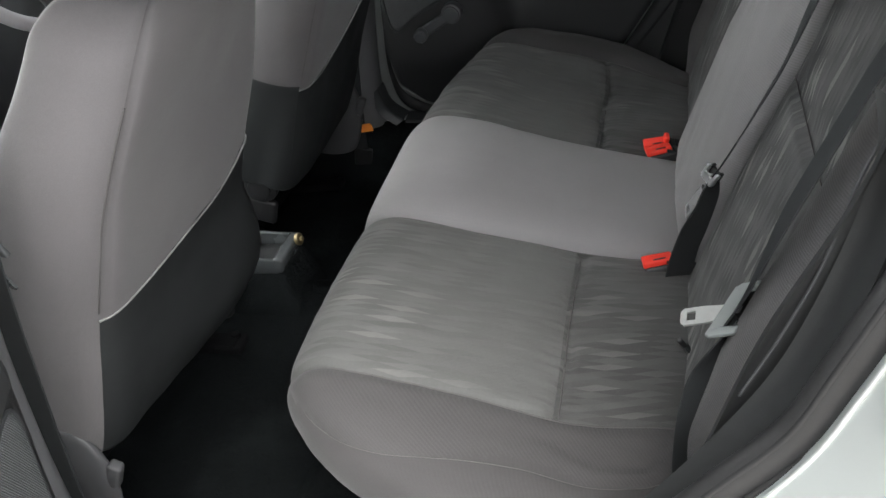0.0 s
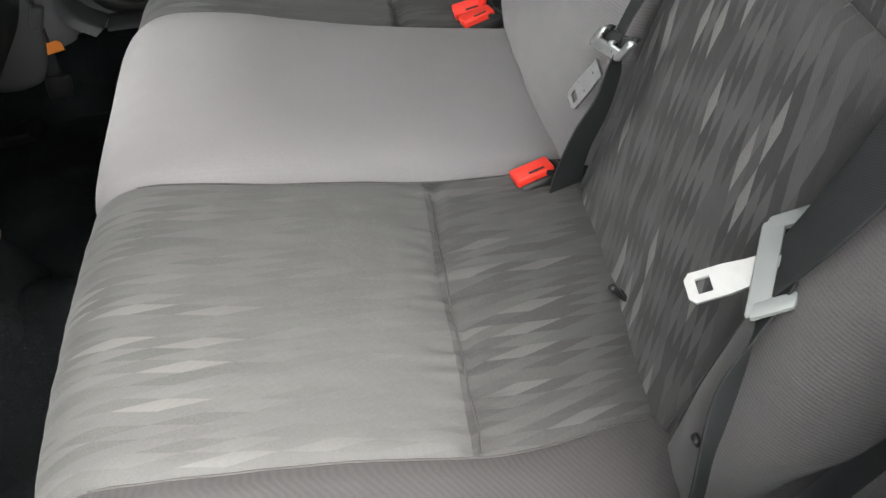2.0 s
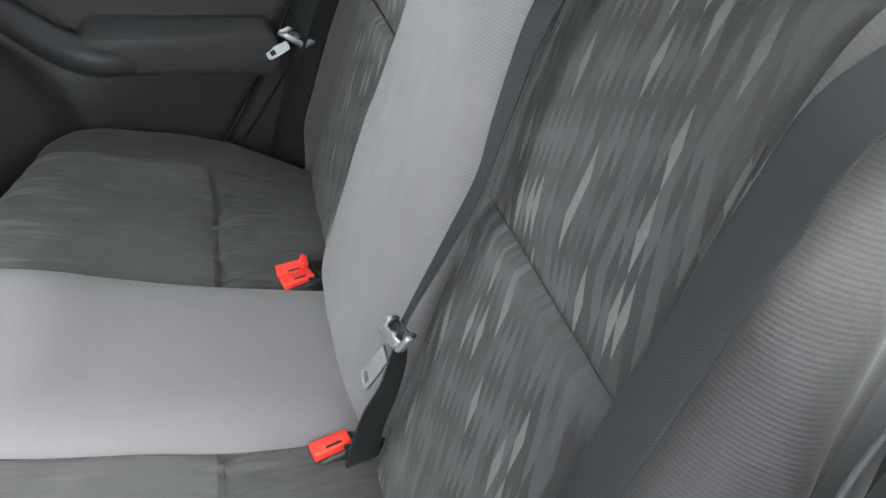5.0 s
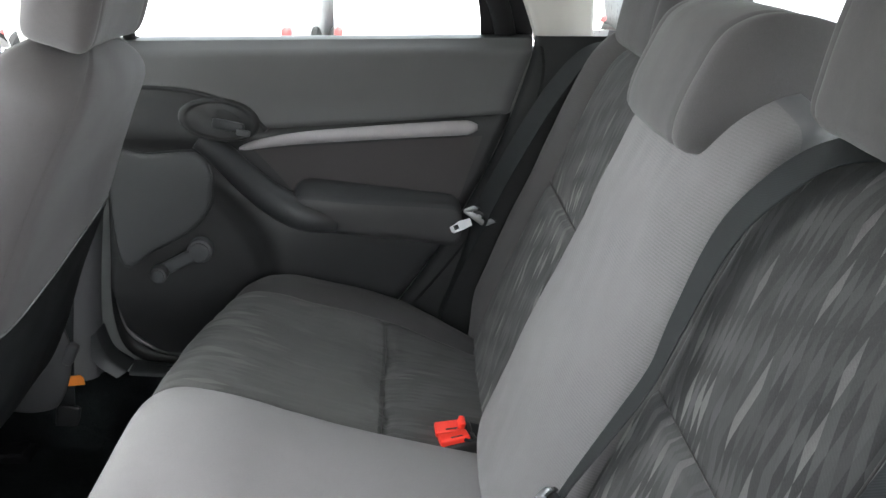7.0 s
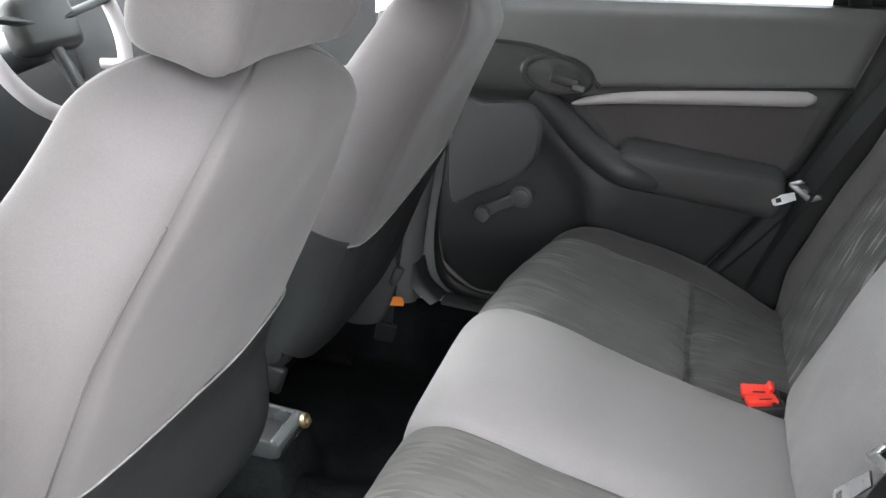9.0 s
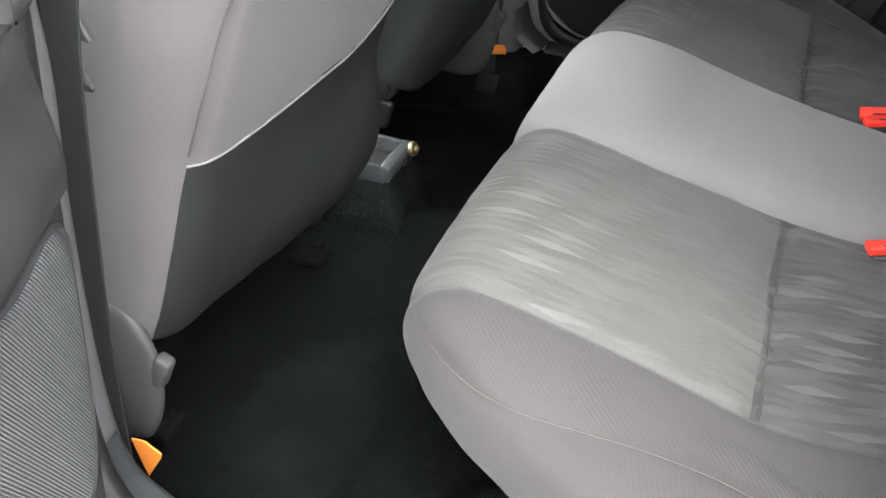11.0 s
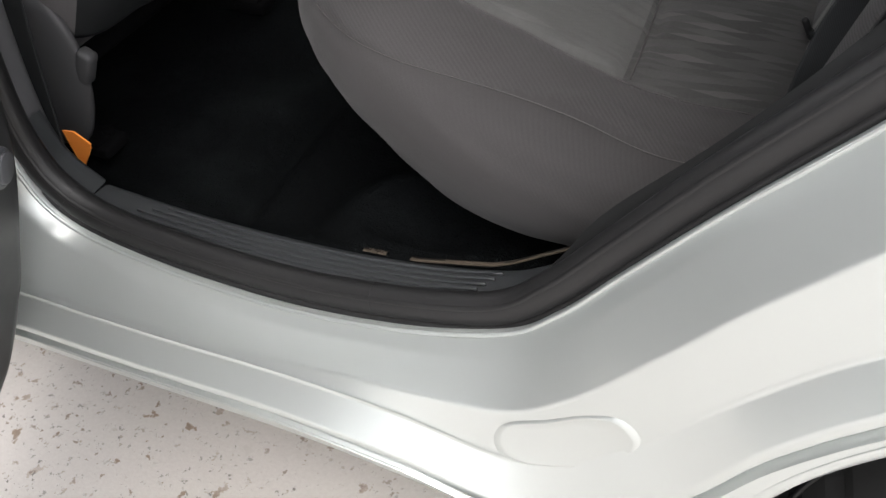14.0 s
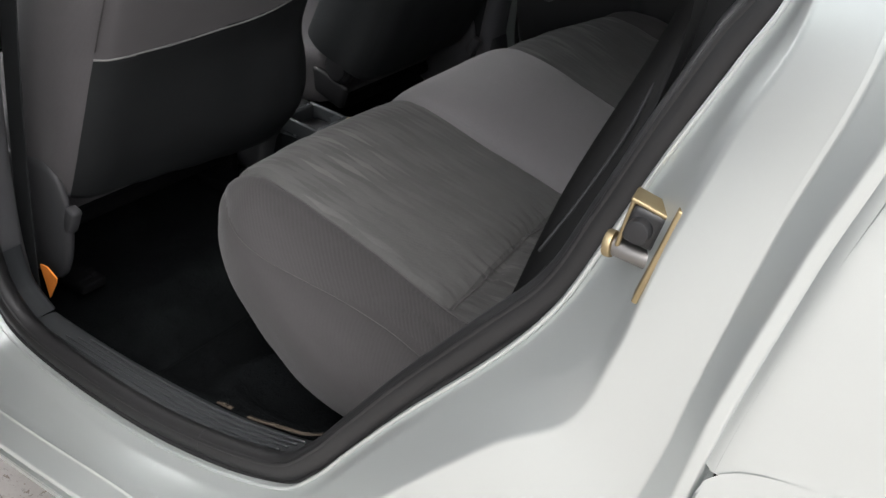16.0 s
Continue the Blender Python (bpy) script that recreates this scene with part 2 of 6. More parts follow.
def make_steel(name, colour, rough):
    m = Mat(name, colour, rough, metal=1.0)
    m.paint(m.mix(m.math("MULTIPLY", m.noise(60, 4), 0.6), colour, scaled(colour, 0.6)))
    m.rough(m.math("ADD", m.math("MULTIPLY", m.noise(130, 3), 0.25), rough - 0.08))
    return m.m


def make_ground():
    m = Mat("speckled_concrete", (0.5, 0.47, 0.44), 0.8)
    base = m.mix(m.noise(3, 5), (0.46, 0.428, 0.395), (0.37, 0.342, 0.315))
    base = m.mix(m.math("MULTIPLY", m.noise(160, 3), 0.4), base, (0.62, 0.60, 0.57))

    def specks(scale, low, colour, c, patch):
        spot = m.ramp(m.noise(scale, 5, None, 0.62), [(low, (0, 0, 0)), (low + 0.025, (1, 1, 1))])
        where = m.ramp(m.noise(patch, 2), [(0.38, (0.1, 0.1, 0.1)), (0.58, (1, 1, 1))])
        return m.mix(m.math("MULTIPLY", m.math("MULTIPLY", spot, where), 0.85), c, colour)

    base = specks(30, 0.60, (0.21, 0.145, 0.095), base, 5)
    base = specks(60, 0.61, (0.20, 0.155, 0.12), base, 8)
    base = specks(95, 0.615, (0.13, 0.12, 0.11), base, 13)
    m.paint(base)
    m.bump(m.noise(240, 3), 0.3, 0.001)
    return m.m


def make_glass():
    m = Mat("window_glass", (0.93, 0.97, 0.95), 0.02)
    m.p.inputs["Transmission Weight"].default_value = 1.0
    m.p.inputs["IOR"].default_value = 1.02
    return m.m


CARPET, SILVER, WEBBING, GROUND, GLASS = make_carpet(), make_silver(), make_webbing(), make_ground(), make_glass()
STEEL = make_steel("bright_steel", (0.75, 0.76, 0.77), 0.28)
DULL_STEEL = make_steel("dull_dark_steel", (0.25, 0.24, 0.23), 0.45)
BRASS = make_steel("yellow_zinc_plate", (0.40, 0.32, 0.19), 0.45)
GREY_STEEL = make_steel("grey_steel", (0.42, 0.43, 0.44), 0.38)
PALE_METAL = make_steel("bead_blasted_steel", (0.68, 0.69, 0.69), 0.5)
BRACKET = plastic("pale_zinc_bracket", (0.16, 0.17, 0.17), 0.4, 300, 0.1)
TYRE = plastic("tyre_rubber", (0.02, 0.02, 0.02), 0.75, 200, 0.3)
TORN = plastic("torn_carpet_backing", (0.05, 0.038, 0.027), 0.9, 200, 0.5)
WHITE_CAR = plastic("white_car_paint", (0.75, 0.75, 0.76), 0.3)
RED_CAR = plastic("red_car_paint", (0.30, 0.05, 0.05), 0.3)
GREY_CAR = plastic("grey_car_paint", (0.30, 0.31, 0.33), 0.3)
DARK_GLASS = plastic("dark_car_glass", (0.03, 0.035, 0.04), 0.1)
HEADLINER = plastic("pale_headliner_cloth", (0.55, 0.53, 0.50), 0.9, 300, 0.3)


# ---- building helpers ----
def thing(name, at, label, category, group="", kind=""):
    ob = new(name)
    ob.empty_display_size = 0.05
    ob.location = at
    return tagged(ob, label, category, group, kind)


def link_mesh(name, verts, faces, mat, parent=None, label="", uvs=None, smooth=True):
    me = bpy.data.meshes.new(name)
    off = Vector(parent_place(parent)) if parent else Vector()
    me.from_pydata([tuple(Vector(v) - off) for v in verts], [], faces)
    if uvs is not None:
        layer = me.uv_layers.new(name="UVMap")
        idx = np.empty(len(me.loops), dtype=np.int32)
        me.loops.foreach_get("vertex_index", idx)
        layer.data.foreach_set("uv", np.asarray(uvs, dtype=np.float32)[idx].ravel())
    me.materials.append(mat)
    if smooth:
        me.polygons.foreach_set("use_smooth", [True] * len(me.polygons))
    ob = new(name, me)
    if parent:
        ob.parent = parent
    return tagged(ob, label)


def parent_place(ob):
    p = Vector()
    while ob:
        p += ob.location
        ob = ob.parent
    return p


def part(name, bm, mat, parent, label="", smooth=True):
    bm.verts.ensure_lookup_table()
    bm.verts.index_update()
    verts = [v.co.copy() for v in bm.verts]
    faces = [[v.index for v in f.verts] for f in bm.faces]
    bm.free()
    ob = link_mesh(name, verts, faces, mat, parent, label, smooth=False)
    if smooth:
        me = ob.data
        me.polygons.foreach_set("use_smooth", [True] * len(me.polygons))
        me.set_sharp_from_angle(angle=radians(40))
    return ob


def rbox(size, at=(0, 0, 0), turn=(0, 0, 0), bevel=0.004, seg=3):
    """A bevelled box in a bmesh: size, centre, turn in degrees."""
    bm = bmesh.new()
    bmesh.ops.create_cube(bm, size=1.0)
    bmesh.ops.scale(bm, vec=size, verts=bm.verts)
    b = min(bevel, 0.45 * min(size))
    bmesh.ops.bevel(bm, geom=list(bm.edges), offset=b, segments=seg, profile=0.5, affect="EDGES")
    bmesh.ops.transform(bm, matrix=pose(*at, *turn), verts=bm.verts)
    return bm


def disc(r, depth, at, turn=(0, 0, 0), seg=32, bevel=0.002, r2=None):
    bm = bmesh.new()
    bmesh.ops.create_cone(bm, cap_ends=True, segments=seg, radius1=r, radius2=r if r2 is None else r2, depth=depth)
    rim = [e for e in bm.edges if len(e.link_faces) == 2 and any(len(f.verts) > 4 for f in e.link_faces)]
    if bevel:
        bmesh.ops.bevel(bm, geom=rim, offset=bevel, segments=2, profile=0.5, affect="EDGES")
    bmesh.ops.transform(bm, matrix=pose(*at, *turn), verts=bm.verts)
    return bm


def joined(*bms):
    out = bms[0]
    for other in bms[1:]:
        tmp = bpy.data.meshes.new("tmp")
        other.to_mesh(tmp)
        out.from_mesh(tmp)
        bpy.data.meshes.remove(tmp)
        other.free()
    return out


def spline(points, count, closed=False):
    """Catmull-Rom through the points, evenly resampled to count points."""
    p = np.array(points, float)
    n = len(p)
    fine = []
    last = n if closed else n - 1
    for i in range(last):
        if closed:
            a, b, c, d = p[(i - 1) % n], p[i], p[(i + 1) % n], p[(i + 2) % n]
        else:
            b, c = p[i], p[i + 1]
            a = p[i - 1] if i else 2 * b - c
            d = p[i + 2] if i + 2 < n else 2 * c - b
        for t in np.linspace(0, 1, 16, endpoint=False):
            fine.append(0.5 * (2 * b + (c - a) * t + (2 * a - 5 * b + 4 * c - d) * t * t + (3 * b - a - 3 * c + d) * t ** 3))
    fine.append(p[0] if closed else p[-1])
    fine = np.array(fine)
    s = np.r_[0, np.cumsum(np.linalg.norm(np.diff(fine, axis=0), axis=1))]
    t = np.linspace(0, s[-1], count, endpoint=not closed)
    return np.stack([np.interp(t, s, fine[:, k]) for k in range(p.shape[1])], 1)


def grid_faces(nu, nv, wrap_v=False):
    f = []
    for i in range(nu - 1):
        for j in range(nv if wrap_v else nv - 1):
            k = (j + 1) % nv
            f.append((i * nv + j, i * nv + k, (i + 1) * nv + k, (i + 1) * nv + j))
    return f


def tube(name, points, radius, mat, parent, label="", count=60, sides=10, squash=(1, 1), closed=False, up=(0, 0, 1)):
    """A round or squashed cord along a smooth line."""
    c = spline(points, count, closed)
    tan = np.gradient(c, axis=0)
    if closed:
        tan = np.roll(c, -1, 0) - np.roll(c, 1, 0)
    tan /= np.linalg.norm(tan, axis=1)[:, None] + 1e-12
    side = np.cross(tan, np.array(up, float))
    side /= np.linalg.norm(side, axis=1)[:, None] + 1e-9
    top = np.cross(side, tan)
    ang = np.linspace(0, 2 * math.pi, sides, endpoint=False)
    r = radius if np.ndim(radius) else np.full(count, radius)
    g = c[:, None] + r[:, None, None] * (np.cos(ang)[None, :, None] * squash[0] * side[:, None] + np.sin(ang)[None, :, None] * squash[1] * top[:, None])
    verts = g.reshape(-1, 3).tolist()
    faces = grid_faces(count, sides, True)
    if closed:
        n = (count - 1) * sides
        faces += [(n + j, n + (j + 1) % sides, (j + 1) % sides, j) for j in range(sides)]
    else:
        faces += [tuple(range(sides))[::-1], tuple((count - 1) * sides + j for j in range(sides))]
    return link_mesh(name, verts, faces, mat, parent, label)


def ribbon(name, points, across, width, mat, parent, label="", count=60, thick=0.0016):
    """A webbing band along a smooth line; across: its crosswise direction at each given point."""
    both = spline([(*p, *a) for p, a in zip(points, across)], count)
    c, a = both[:, :3], both[:, 3:]
    tan = np.gradient(c, axis=0)
    tan /= np.linalg.norm(tan, axis=1)[:, None]
    a = a - tan * (a * tan).sum(1)[:, None]
    a /= np.linalg.norm(a, axis=1)[:, None]
    nor = np.cross(tan, a)
    s = np.r_[0, np.cumsum(np.linalg.norm(np.diff(c, axis=0), axis=1))]
    ring = [(-0.5, -1), (-0.46, -1.25), (-0.25, -1), (0, -1), (0.25, -1), (0.46, -1.25), (0.5, -1), (0.5, 1), (0.46, 1.25), (0.25, 1), (0, 1), (-0.25, 1), (-0.46, 1.25), (-0.5, 1)]
    verts, uvs = [], []
    for i in range(count):
        for u, v in ring:
            verts.append(c[i] + a[i] * u * width + nor[i] * v * thick / 2)
            uvs.append((u * width, s[i]))
    k = len(ring)
    faces = grid_faces(count, k, True) + [tuple(range(k))[::-1], tuple((count - 1) * k + j for j in range(k))]
    return link_mesh(name, verts, faces, mat, parent, label, uvs)


def pillow(prof, centre, a0, a1, w0, w1, place, nu=120, nv=140, power=2.6, disp=None, caps=14):
    """A padded body: a closed 2D profile drawn along an axis, shrinking to its centre at both ends. Returns the grid and its parameters."""
    p2 = spline(prof, nv, closed=True)
    c = np.array(centre)
    rows = []
    phi = np.linspace(math.pi / 2 * 0.998, 0, caps, endpoint=False)
    e = 2.0 / power
    for f in phi:
        rows.append((a0 - w0 * math.sin(f) ** e, math.cos(f) ** e, -f))
    for a in np.linspace(a0, a1, nu):
        rows.append((a, 1.0, 0.0))
    for f in phi[::-1]:
        rows.append((a1 + w1 * math.sin(f) ** e, math.cos(f) ** e, f))
    arc = np.r_[0, np.cumsum(np.linalg.norm(np.diff(p2, axis=0), axis=1))]
    A = np.array([r[0] for r in rows])
    g = np.array([[place(a, *(c + (q - c) * k)) for q in p2] for a, k, f in rows])
    du = np.gradient(g, axis=0)
    dv = np.roll(g, -1, 1) - np.roll(g, 1, 1)
    nor = np.cross(du, dv)
    nor /= np.linalg.norm(nor, axis=2)[:, :, None] + 1e-12
    mid = g.reshape(-1, 3).mean(0)
    if (nor * (g - mid)).sum() < 0:
        nor = -nor
    if disp is not None:
        d = np.array([[disp(g[i, j], rows[i][0], rows[i][2], p2[j], nor[i, j]) for j in range(nv)] for i in range(len(rows))])
        g = g + nor * d[:, :, None]
    turn = np.r_[0, np.cumsum(np.linalg.norm(np.diff(g[:, nv // 2], axis=0), axis=1))]
    return {"g": g, "rows": rows, "arc": arc, "turn": turn, "nor": nor, "p2": p2}


def skin(name_of, body, parent, mats, labels=None, shift=0.0):
    """Splits a pillow's grid by name_of(place, axis, cap angle, profile point) into one mesh for each cover panel."""
    g, rows = body["g"], body["rows"]
    nu, nv = g.shape[:2]
    flat = g.reshape(-1, 3)
    uv = np.array([[(body["turn"][i] + shift, body["arc"][j]) for j in range(nv)] for i in range(nu)]).reshape(-1, 2)
    groups = {}
    for i in range(nu - 1):
        for j in range(nv):
            k = (j + 1) % nv
            q = (i * nv + j, i * nv + k, (i + 1) * nv + k, (i + 1) * nv + j)
            m = flat[list(q)].mean(0)
            key = name_of(m, 0.5 * (rows[i][0] + rows[i + 1][0]), 0.5 * (rows[i][2] + rows[i + 1][2]), body["p2"][j], body["nor"][i, j])
            groups.setdefault(key, []).append(q)
    for end in (0, nu - 1):
        f = tuple(end * nv + j for j in range(nv))[::-1 if end == 0 else 1]
        m = flat[list(f)].mean(0)
        groups[name_of(m, rows[end][0], rows[end][2], body["p2"][0], body["nor"][end, 0])].append(f)
    made = {}
    for key, faces in groups.items():
        used = sorted({v for f in faces for v in f})
        back = {v: n for n, v in enumerate(used)}
        name = key.split("/")[0]
        made[key] = link_mesh(name, flat[used].tolist(), [[back[v] for v in f] for f in faces], mats[key], parent, (labels or {}).get(key, ""), uv[used])
    return made


def bell(x, w):
    return math.exp(-(x / w) ** 2)


def step01(x, a, b):
    t = min(1.0, max(0.0, (x - a) / (b - a)))
    return t * t * (3 - 2 * t)


# ---- ground and surroundings ----
def build_ground():
    n = 24
    xs = [-60 + 120 * i / n for i in range(n + 1)]
    ys = [-60 + 120 * i / n for i in range(n + 1)]
    verts = [(x, y, 0) for x in xs for y in ys]
    g = link_mesh("ground", verts, grid_faces(n + 1, n + 1), GROUND, label="pale speckled concrete yard with brown stains")
    tagged(g, category="ground", kind="structure")


build_ground()


# ---- car body ----
def strip_between(name, curves, mat, parent, count=120, cross=6, label="", thick=0.0):
    """A skin drawn across several lines of 3D points, smooth in both directions."""
    lines = [spline(c, count) for c in curves]
    g = np.array([spline([ln[i] for ln in lines], cross) for i in range(count)])
    return link_mesh(name, g.reshape(-1, 3).tolist(), grid_faces(count, cross), mat, parent, label)


L0 = [(0.10, 1.0), (0.09, 0.80), (0.06, 0.62), (0.07, 0.48), (0.11, 0.415), (0.22, 0.385), (0.36, 0.376), (0.50, 0.393), (0.617, 0.430), (0.672, 0.478), (0.72, 0.541),
      (0.787, 0.628), (0.87, 0.728), (0.920, 0.80), (0.952, 0.872), (0.982, 0.945), (1.012, 1.01), (1.032, 1.06), (1.018, 1.12), (0.972, 1.2), (0.918, 1.28), (0.85, 1.36)]
LA = [(0.08, 1.0), (0.07, 0.80), (0.04, 0.62), (0.05, 0.48), (0.105, 0.405), (0.215, 0.374), (0.355, 0.366), (0.50, 0.383), (0.622, 0.418), (0.679, 0.466), (0.728, 0.533),
      (0.796, 0.622), (0.888, 0.722), (0.952, 0.782), (0.980, 0.836), (0.997, 0.91), (1.020, 0.99), (1.044, 1.06), (1.028, 1.13), (0.984, 1.21), (0.93, 1.29), (0.86, 1.37)]
L1 = [(0.04, 1.0), (0.03, 0.80), (0.005, 0.60), (0.02, 0.44), (0.10, 0.362), (0.21, 0.355), (0.34, 0.358), (0.49, 0.373), (0.629, 0.389), (0.700, 0.440), (0.763, 0.520),
      (0.820, 0.598), (0.905, 0.698), (0.964, 0.752), (0.986, 0.820), (1.003, 0.90), (1.028, 0.985), (1.051, 1.06), (1.035, 1.14), (0.99, 1.23), (0.935, 1.31), (0.865, 1.39)]
L2 = [(0.0, 1.0), (-0.02, 0.80), (-0.04, 0.50), (0.0, 0.37), (0.11, 0.354), (0.257, 0.352), (0.40, 0.356), (0.53, 0.351), (0.66, 0.338), (0.755, 0.415), (0.82, 0.503),
      (0.884, 0.581), (0.95, 0.638), (1.010, 0.688), (1.031, 0.755), (1.046, 0.842), (1.066, 0.945), (1.09, 1.06), (1.07, 1.16), (1.02, 1.26), (0.97, 1.33), (0.885, 1.40)]
L3 = [(-0.02, 1.0), (-0.04, 0.80), (-0.06, 0.48), (-0.02, 0.34), (0.10, 0.332), (0.257, 0.330), (0.40, 0.333), (0.54, 0.320), (0.68, 0.300), (0.785, 0.39), (0.845, 0.49),
      (0.905, 0.566), (0.962, 0.618), (1.018, 0.664), (1.045, 0.735), (1.062, 0.842), (1.083, 0.945), (1.108, 1.06), (1.09, 1.17), (1.04, 1.27), (0.98, 1.34), (0.89, 1.41)]


def outward(pts, d):
    """A side line moved away from the door opening by d."""
    p = np.array(pts, float)
    tan = np.gradient(p, axis=0)
    tan /= np.linalg.norm(tan, axis=1)[:, None]
    return [(x + d * tz, z - d * tx) for (x, z), (tx, tz) in zip(p, tan)]


LR, LG, LD = outward(L3, 0.009), outward(L3, 0.012), outward(L3, 0.0155)


def creased(name, curves, mat, parent, count, label="", cut=0.0035):
    """A pressed panel drawn across several lines, flat between them, with small rounded creases."""
    lines = [spline(c, count) for c in curves]
    rows = []
    for i in range(count):
        q = [ln[i] for ln in lines]
        row = [q[0]]
        for a, b, c in zip(q, q[1:], q[2:]):
            u, v = a - b, c - b
            lu, lv = np.linalg.norm(u), np.linalg.norm(v)
            k = min(cut, 0.45 * lu, 0.45 * lv)
            s, e = b + u / lu * k, b + v / lv * k
            row += [s, s * 0.5625 + b * 0.375 + e * 0.0625, s * 0.25 + b * 0.5 + e * 0.25, s * 0.0625 + b * 0.375 + e * 0.5625, e]
        rows.append(row + [q[-1]])
    w = len(rows[0])
    return link_mesh(name, [tuple(p) for r in rows for p in r], grid_faces(count, w), mat, parent, label)


def tuck(pts, y, lean=0.0):
    """Points of a side line; above the belt line the body leans inward."""
    return [(x, y + 0.42 * max(0.0, z - 1.06), z) for x, z in pts]


body = thing("hatchback", (0.5, 0, 0.2), "silver hatchback with its rear side door open", "car")
SHUT = creased("door_shut_face", [tuck(L0, -0.735), tuck(L0, -0.766), [(x, y - 0.024 * step01(z, 0.70, 0.79), z) for x, y, z in tuck(LA, -0.784)], tuck(L1, -0.822), tuck(L2, -0.834)], SILVER, body, 320, "silver painted door shut face")
creased("panel_step", [tuck(outward(L2, -0.004), -0.8335), tuck(L2, -0.8342), tuck(L3, -0.858), tuck(LR, -0.859), tuck(LG, -0.851), tuck(LD, -0.863)], SILVER, body, 320, "stepped silver panel edge", 0.0025)
tube("flange_edge", tuck(L0, -0.7685), 0.0024, SILVER, body, "bright painted flange edge", 200, 8)

# lower sill below the step, and the part ahead of the aperture
SILLX = [-1.6, -1.0, -0.5, -0.1, 0.2, 0.45, 0.62, 0.74, 0.82]
sill_rows = []
for y, z in ((-0.8625, 0.318), (-0.863, 0.306), (-0.848, 0.286), (-0.82, 0.265), (-0.78, 0.245), (-0.70, 0.21)):
    sill_rows.append([(x, y, z - 0.03 * step01(x, 0.5, 0.70)) for x in SILLX])
strip_between("sill_skirt", sill_rows, SILVER, body, 80, 12)

WHEEL = (1.185, 0.305)
ARCH_R = 0.351


def arch(r, y, a0=196, a1=-16, count=60):
    return [(WHEEL[0] + r * math.cos(radians(a)), y, WHEEL[1] + r * math.sin(radians(a))) for a in np.linspace(a0, a1, count)]


upper = [(x, -0.8625, z) for x, z in LD[8:15]] + [(1.0725, -0.864, 0.80), (1.15, -0.868, 0.825), (1.35, -0.87, 0.84), (1.55, -0.866, 0.82), (1.75, -0.84, 0.60), (1.72, -0.83, 0.40)]
strip_between("wheel_arch_panel", [upper, arch(0.362, -0.864), arch(0.357, -0.8645), arch(ARCH_R, -0.861), arch(ARCH_R - 0.004, -0.84)], SILVER, body, 140, 30)
q_low = [(1.0515, -0.840, 0.80), (1.0655, -0.8605, 0.80), (1.0715, -0.8627, 0.80), (1.085, -0.864, 0.80), (1.15, -0.868, 0.825), (1.35, -0.87, 0.84), (1.55, -0.866, 0.82), (1.9, -0.80, 0.78)]
q_mid = [(1.0755, -0.840, 0.93), (1.0895, -0.8605, 0.93), (1.0955, -0.8627, 0.93), (1.108, -0.865, 0.93), (1.2, -0.872, 0.94), (1.4, -0.868, 0.95), (1.6, -0.86, 0.95), (1.92, -0.79, 0.93)]
q_top = [(1.1040, -0.840, 1.07), (1.1180, -0.8605, 1.07), (1.124, -0.8625, 1.07), (1.135, -0.863, 1.07), (1.2, -0.85, 1.075), (1.4, -0.845, 1.08), (1.6, -0.83, 1.08), (1.88, -0.76, 1.07)]
strip_between("rear_quarter_panel", [q_low, q_mid, q_top], SILVER, body, 60, 20)
for sgn in (-1, 1):
    strip_between("arch_liner", [arch(ARCH_R - 0.004, sgn * 0.84), arch(ARCH_R - 0.01, sgn * 0.72), arch(0.29, sgn * 0.60)], BLACK, body, 50, 8)

# bean-shaped blanking dimple on the flange
def build_dimple(flange):
    vs = np.array([tuple(v.co) for v in flange.data.vertices]) + np.array(body.location)
    bean = spline([(0.634, 0.358), (0.643, 0.380), (0.678, 0.402), (0.713, 0.428), (0.742, 0.440), (0.761, 0.425), (0.752, 0.397), (0.718, 0.366), (0.671, 0.343), (0.643, 0.342)], 48, closed=True)
    pick = vs[(abs(vs[:, 0] - 0.70) < 0.09) & (abs(vs[:, 2] - 0.392) < 0.07) & (vs[:, 1] < -0.819)]
    def terms(x, z):
        x, z = x - 0.70, z - 0.392
        return np.stack([np.ones_like(x), x, z, x * x, x * z, z * z], -1)
    coef = np.linalg.lstsq(terms(pick[:, 0], pick[:, 2]), pick[:, 1], rcond=None)[0]
    c = np.array((0.70, 0.392))
    verts = []
    rings = ((1.08, -0.0015), (1.0, 0.0006), (0.95, 0.0020), (0.90, 0.0021), (0.84, 0.0012), (0.5, 0.0010), (0.01, 0.0010))
    for f, d in rings:
        for q in bean:
            x, z = c + (q - c) * f
            verts.append((x, float(terms(x, z) @ coef) - d, z))
    link_mesh("blanking_dimple", verts, grid_faces(len(rings), 48, True), SILVER, body, "pressed silver dimple on the flange")


build_dimple(SHUT)

# far side of the shell, roof, tail and front, closing the place
def shell_side(sgn, name):
    rows = []
    for y, z in ((0.80, 0.20), (0.85, 0.30), (0.865, 0.60), (0.85, 0.95), (0.83, 1.04)):
        rows.append([(x, sgn * (y - 0.06 * step01(abs(x - 0.2), 1.0, 2.2)), z) for x in (-2.0, -1.4, -0.8, -0.2, 0.0)])
    return rows


strip_between("front_wing_panel", shell_side(-1, ""), SILVER, body, 30, 14)
FAR = [(-2.0, -0.02), (-1.2, 0.0), (-0.1, 0.0), (0.9, 0.0), (1.9, -0.03)]
strip_between("far_side_panel", [[(x, y + d, z) for x, d in FAR] for y, z in ((0.80, 0.20), (0.85, 0.30), (0.866, 0.60), (0.856, 0.93), (0.80, 1.045))], SILVER, body, 60, 16)
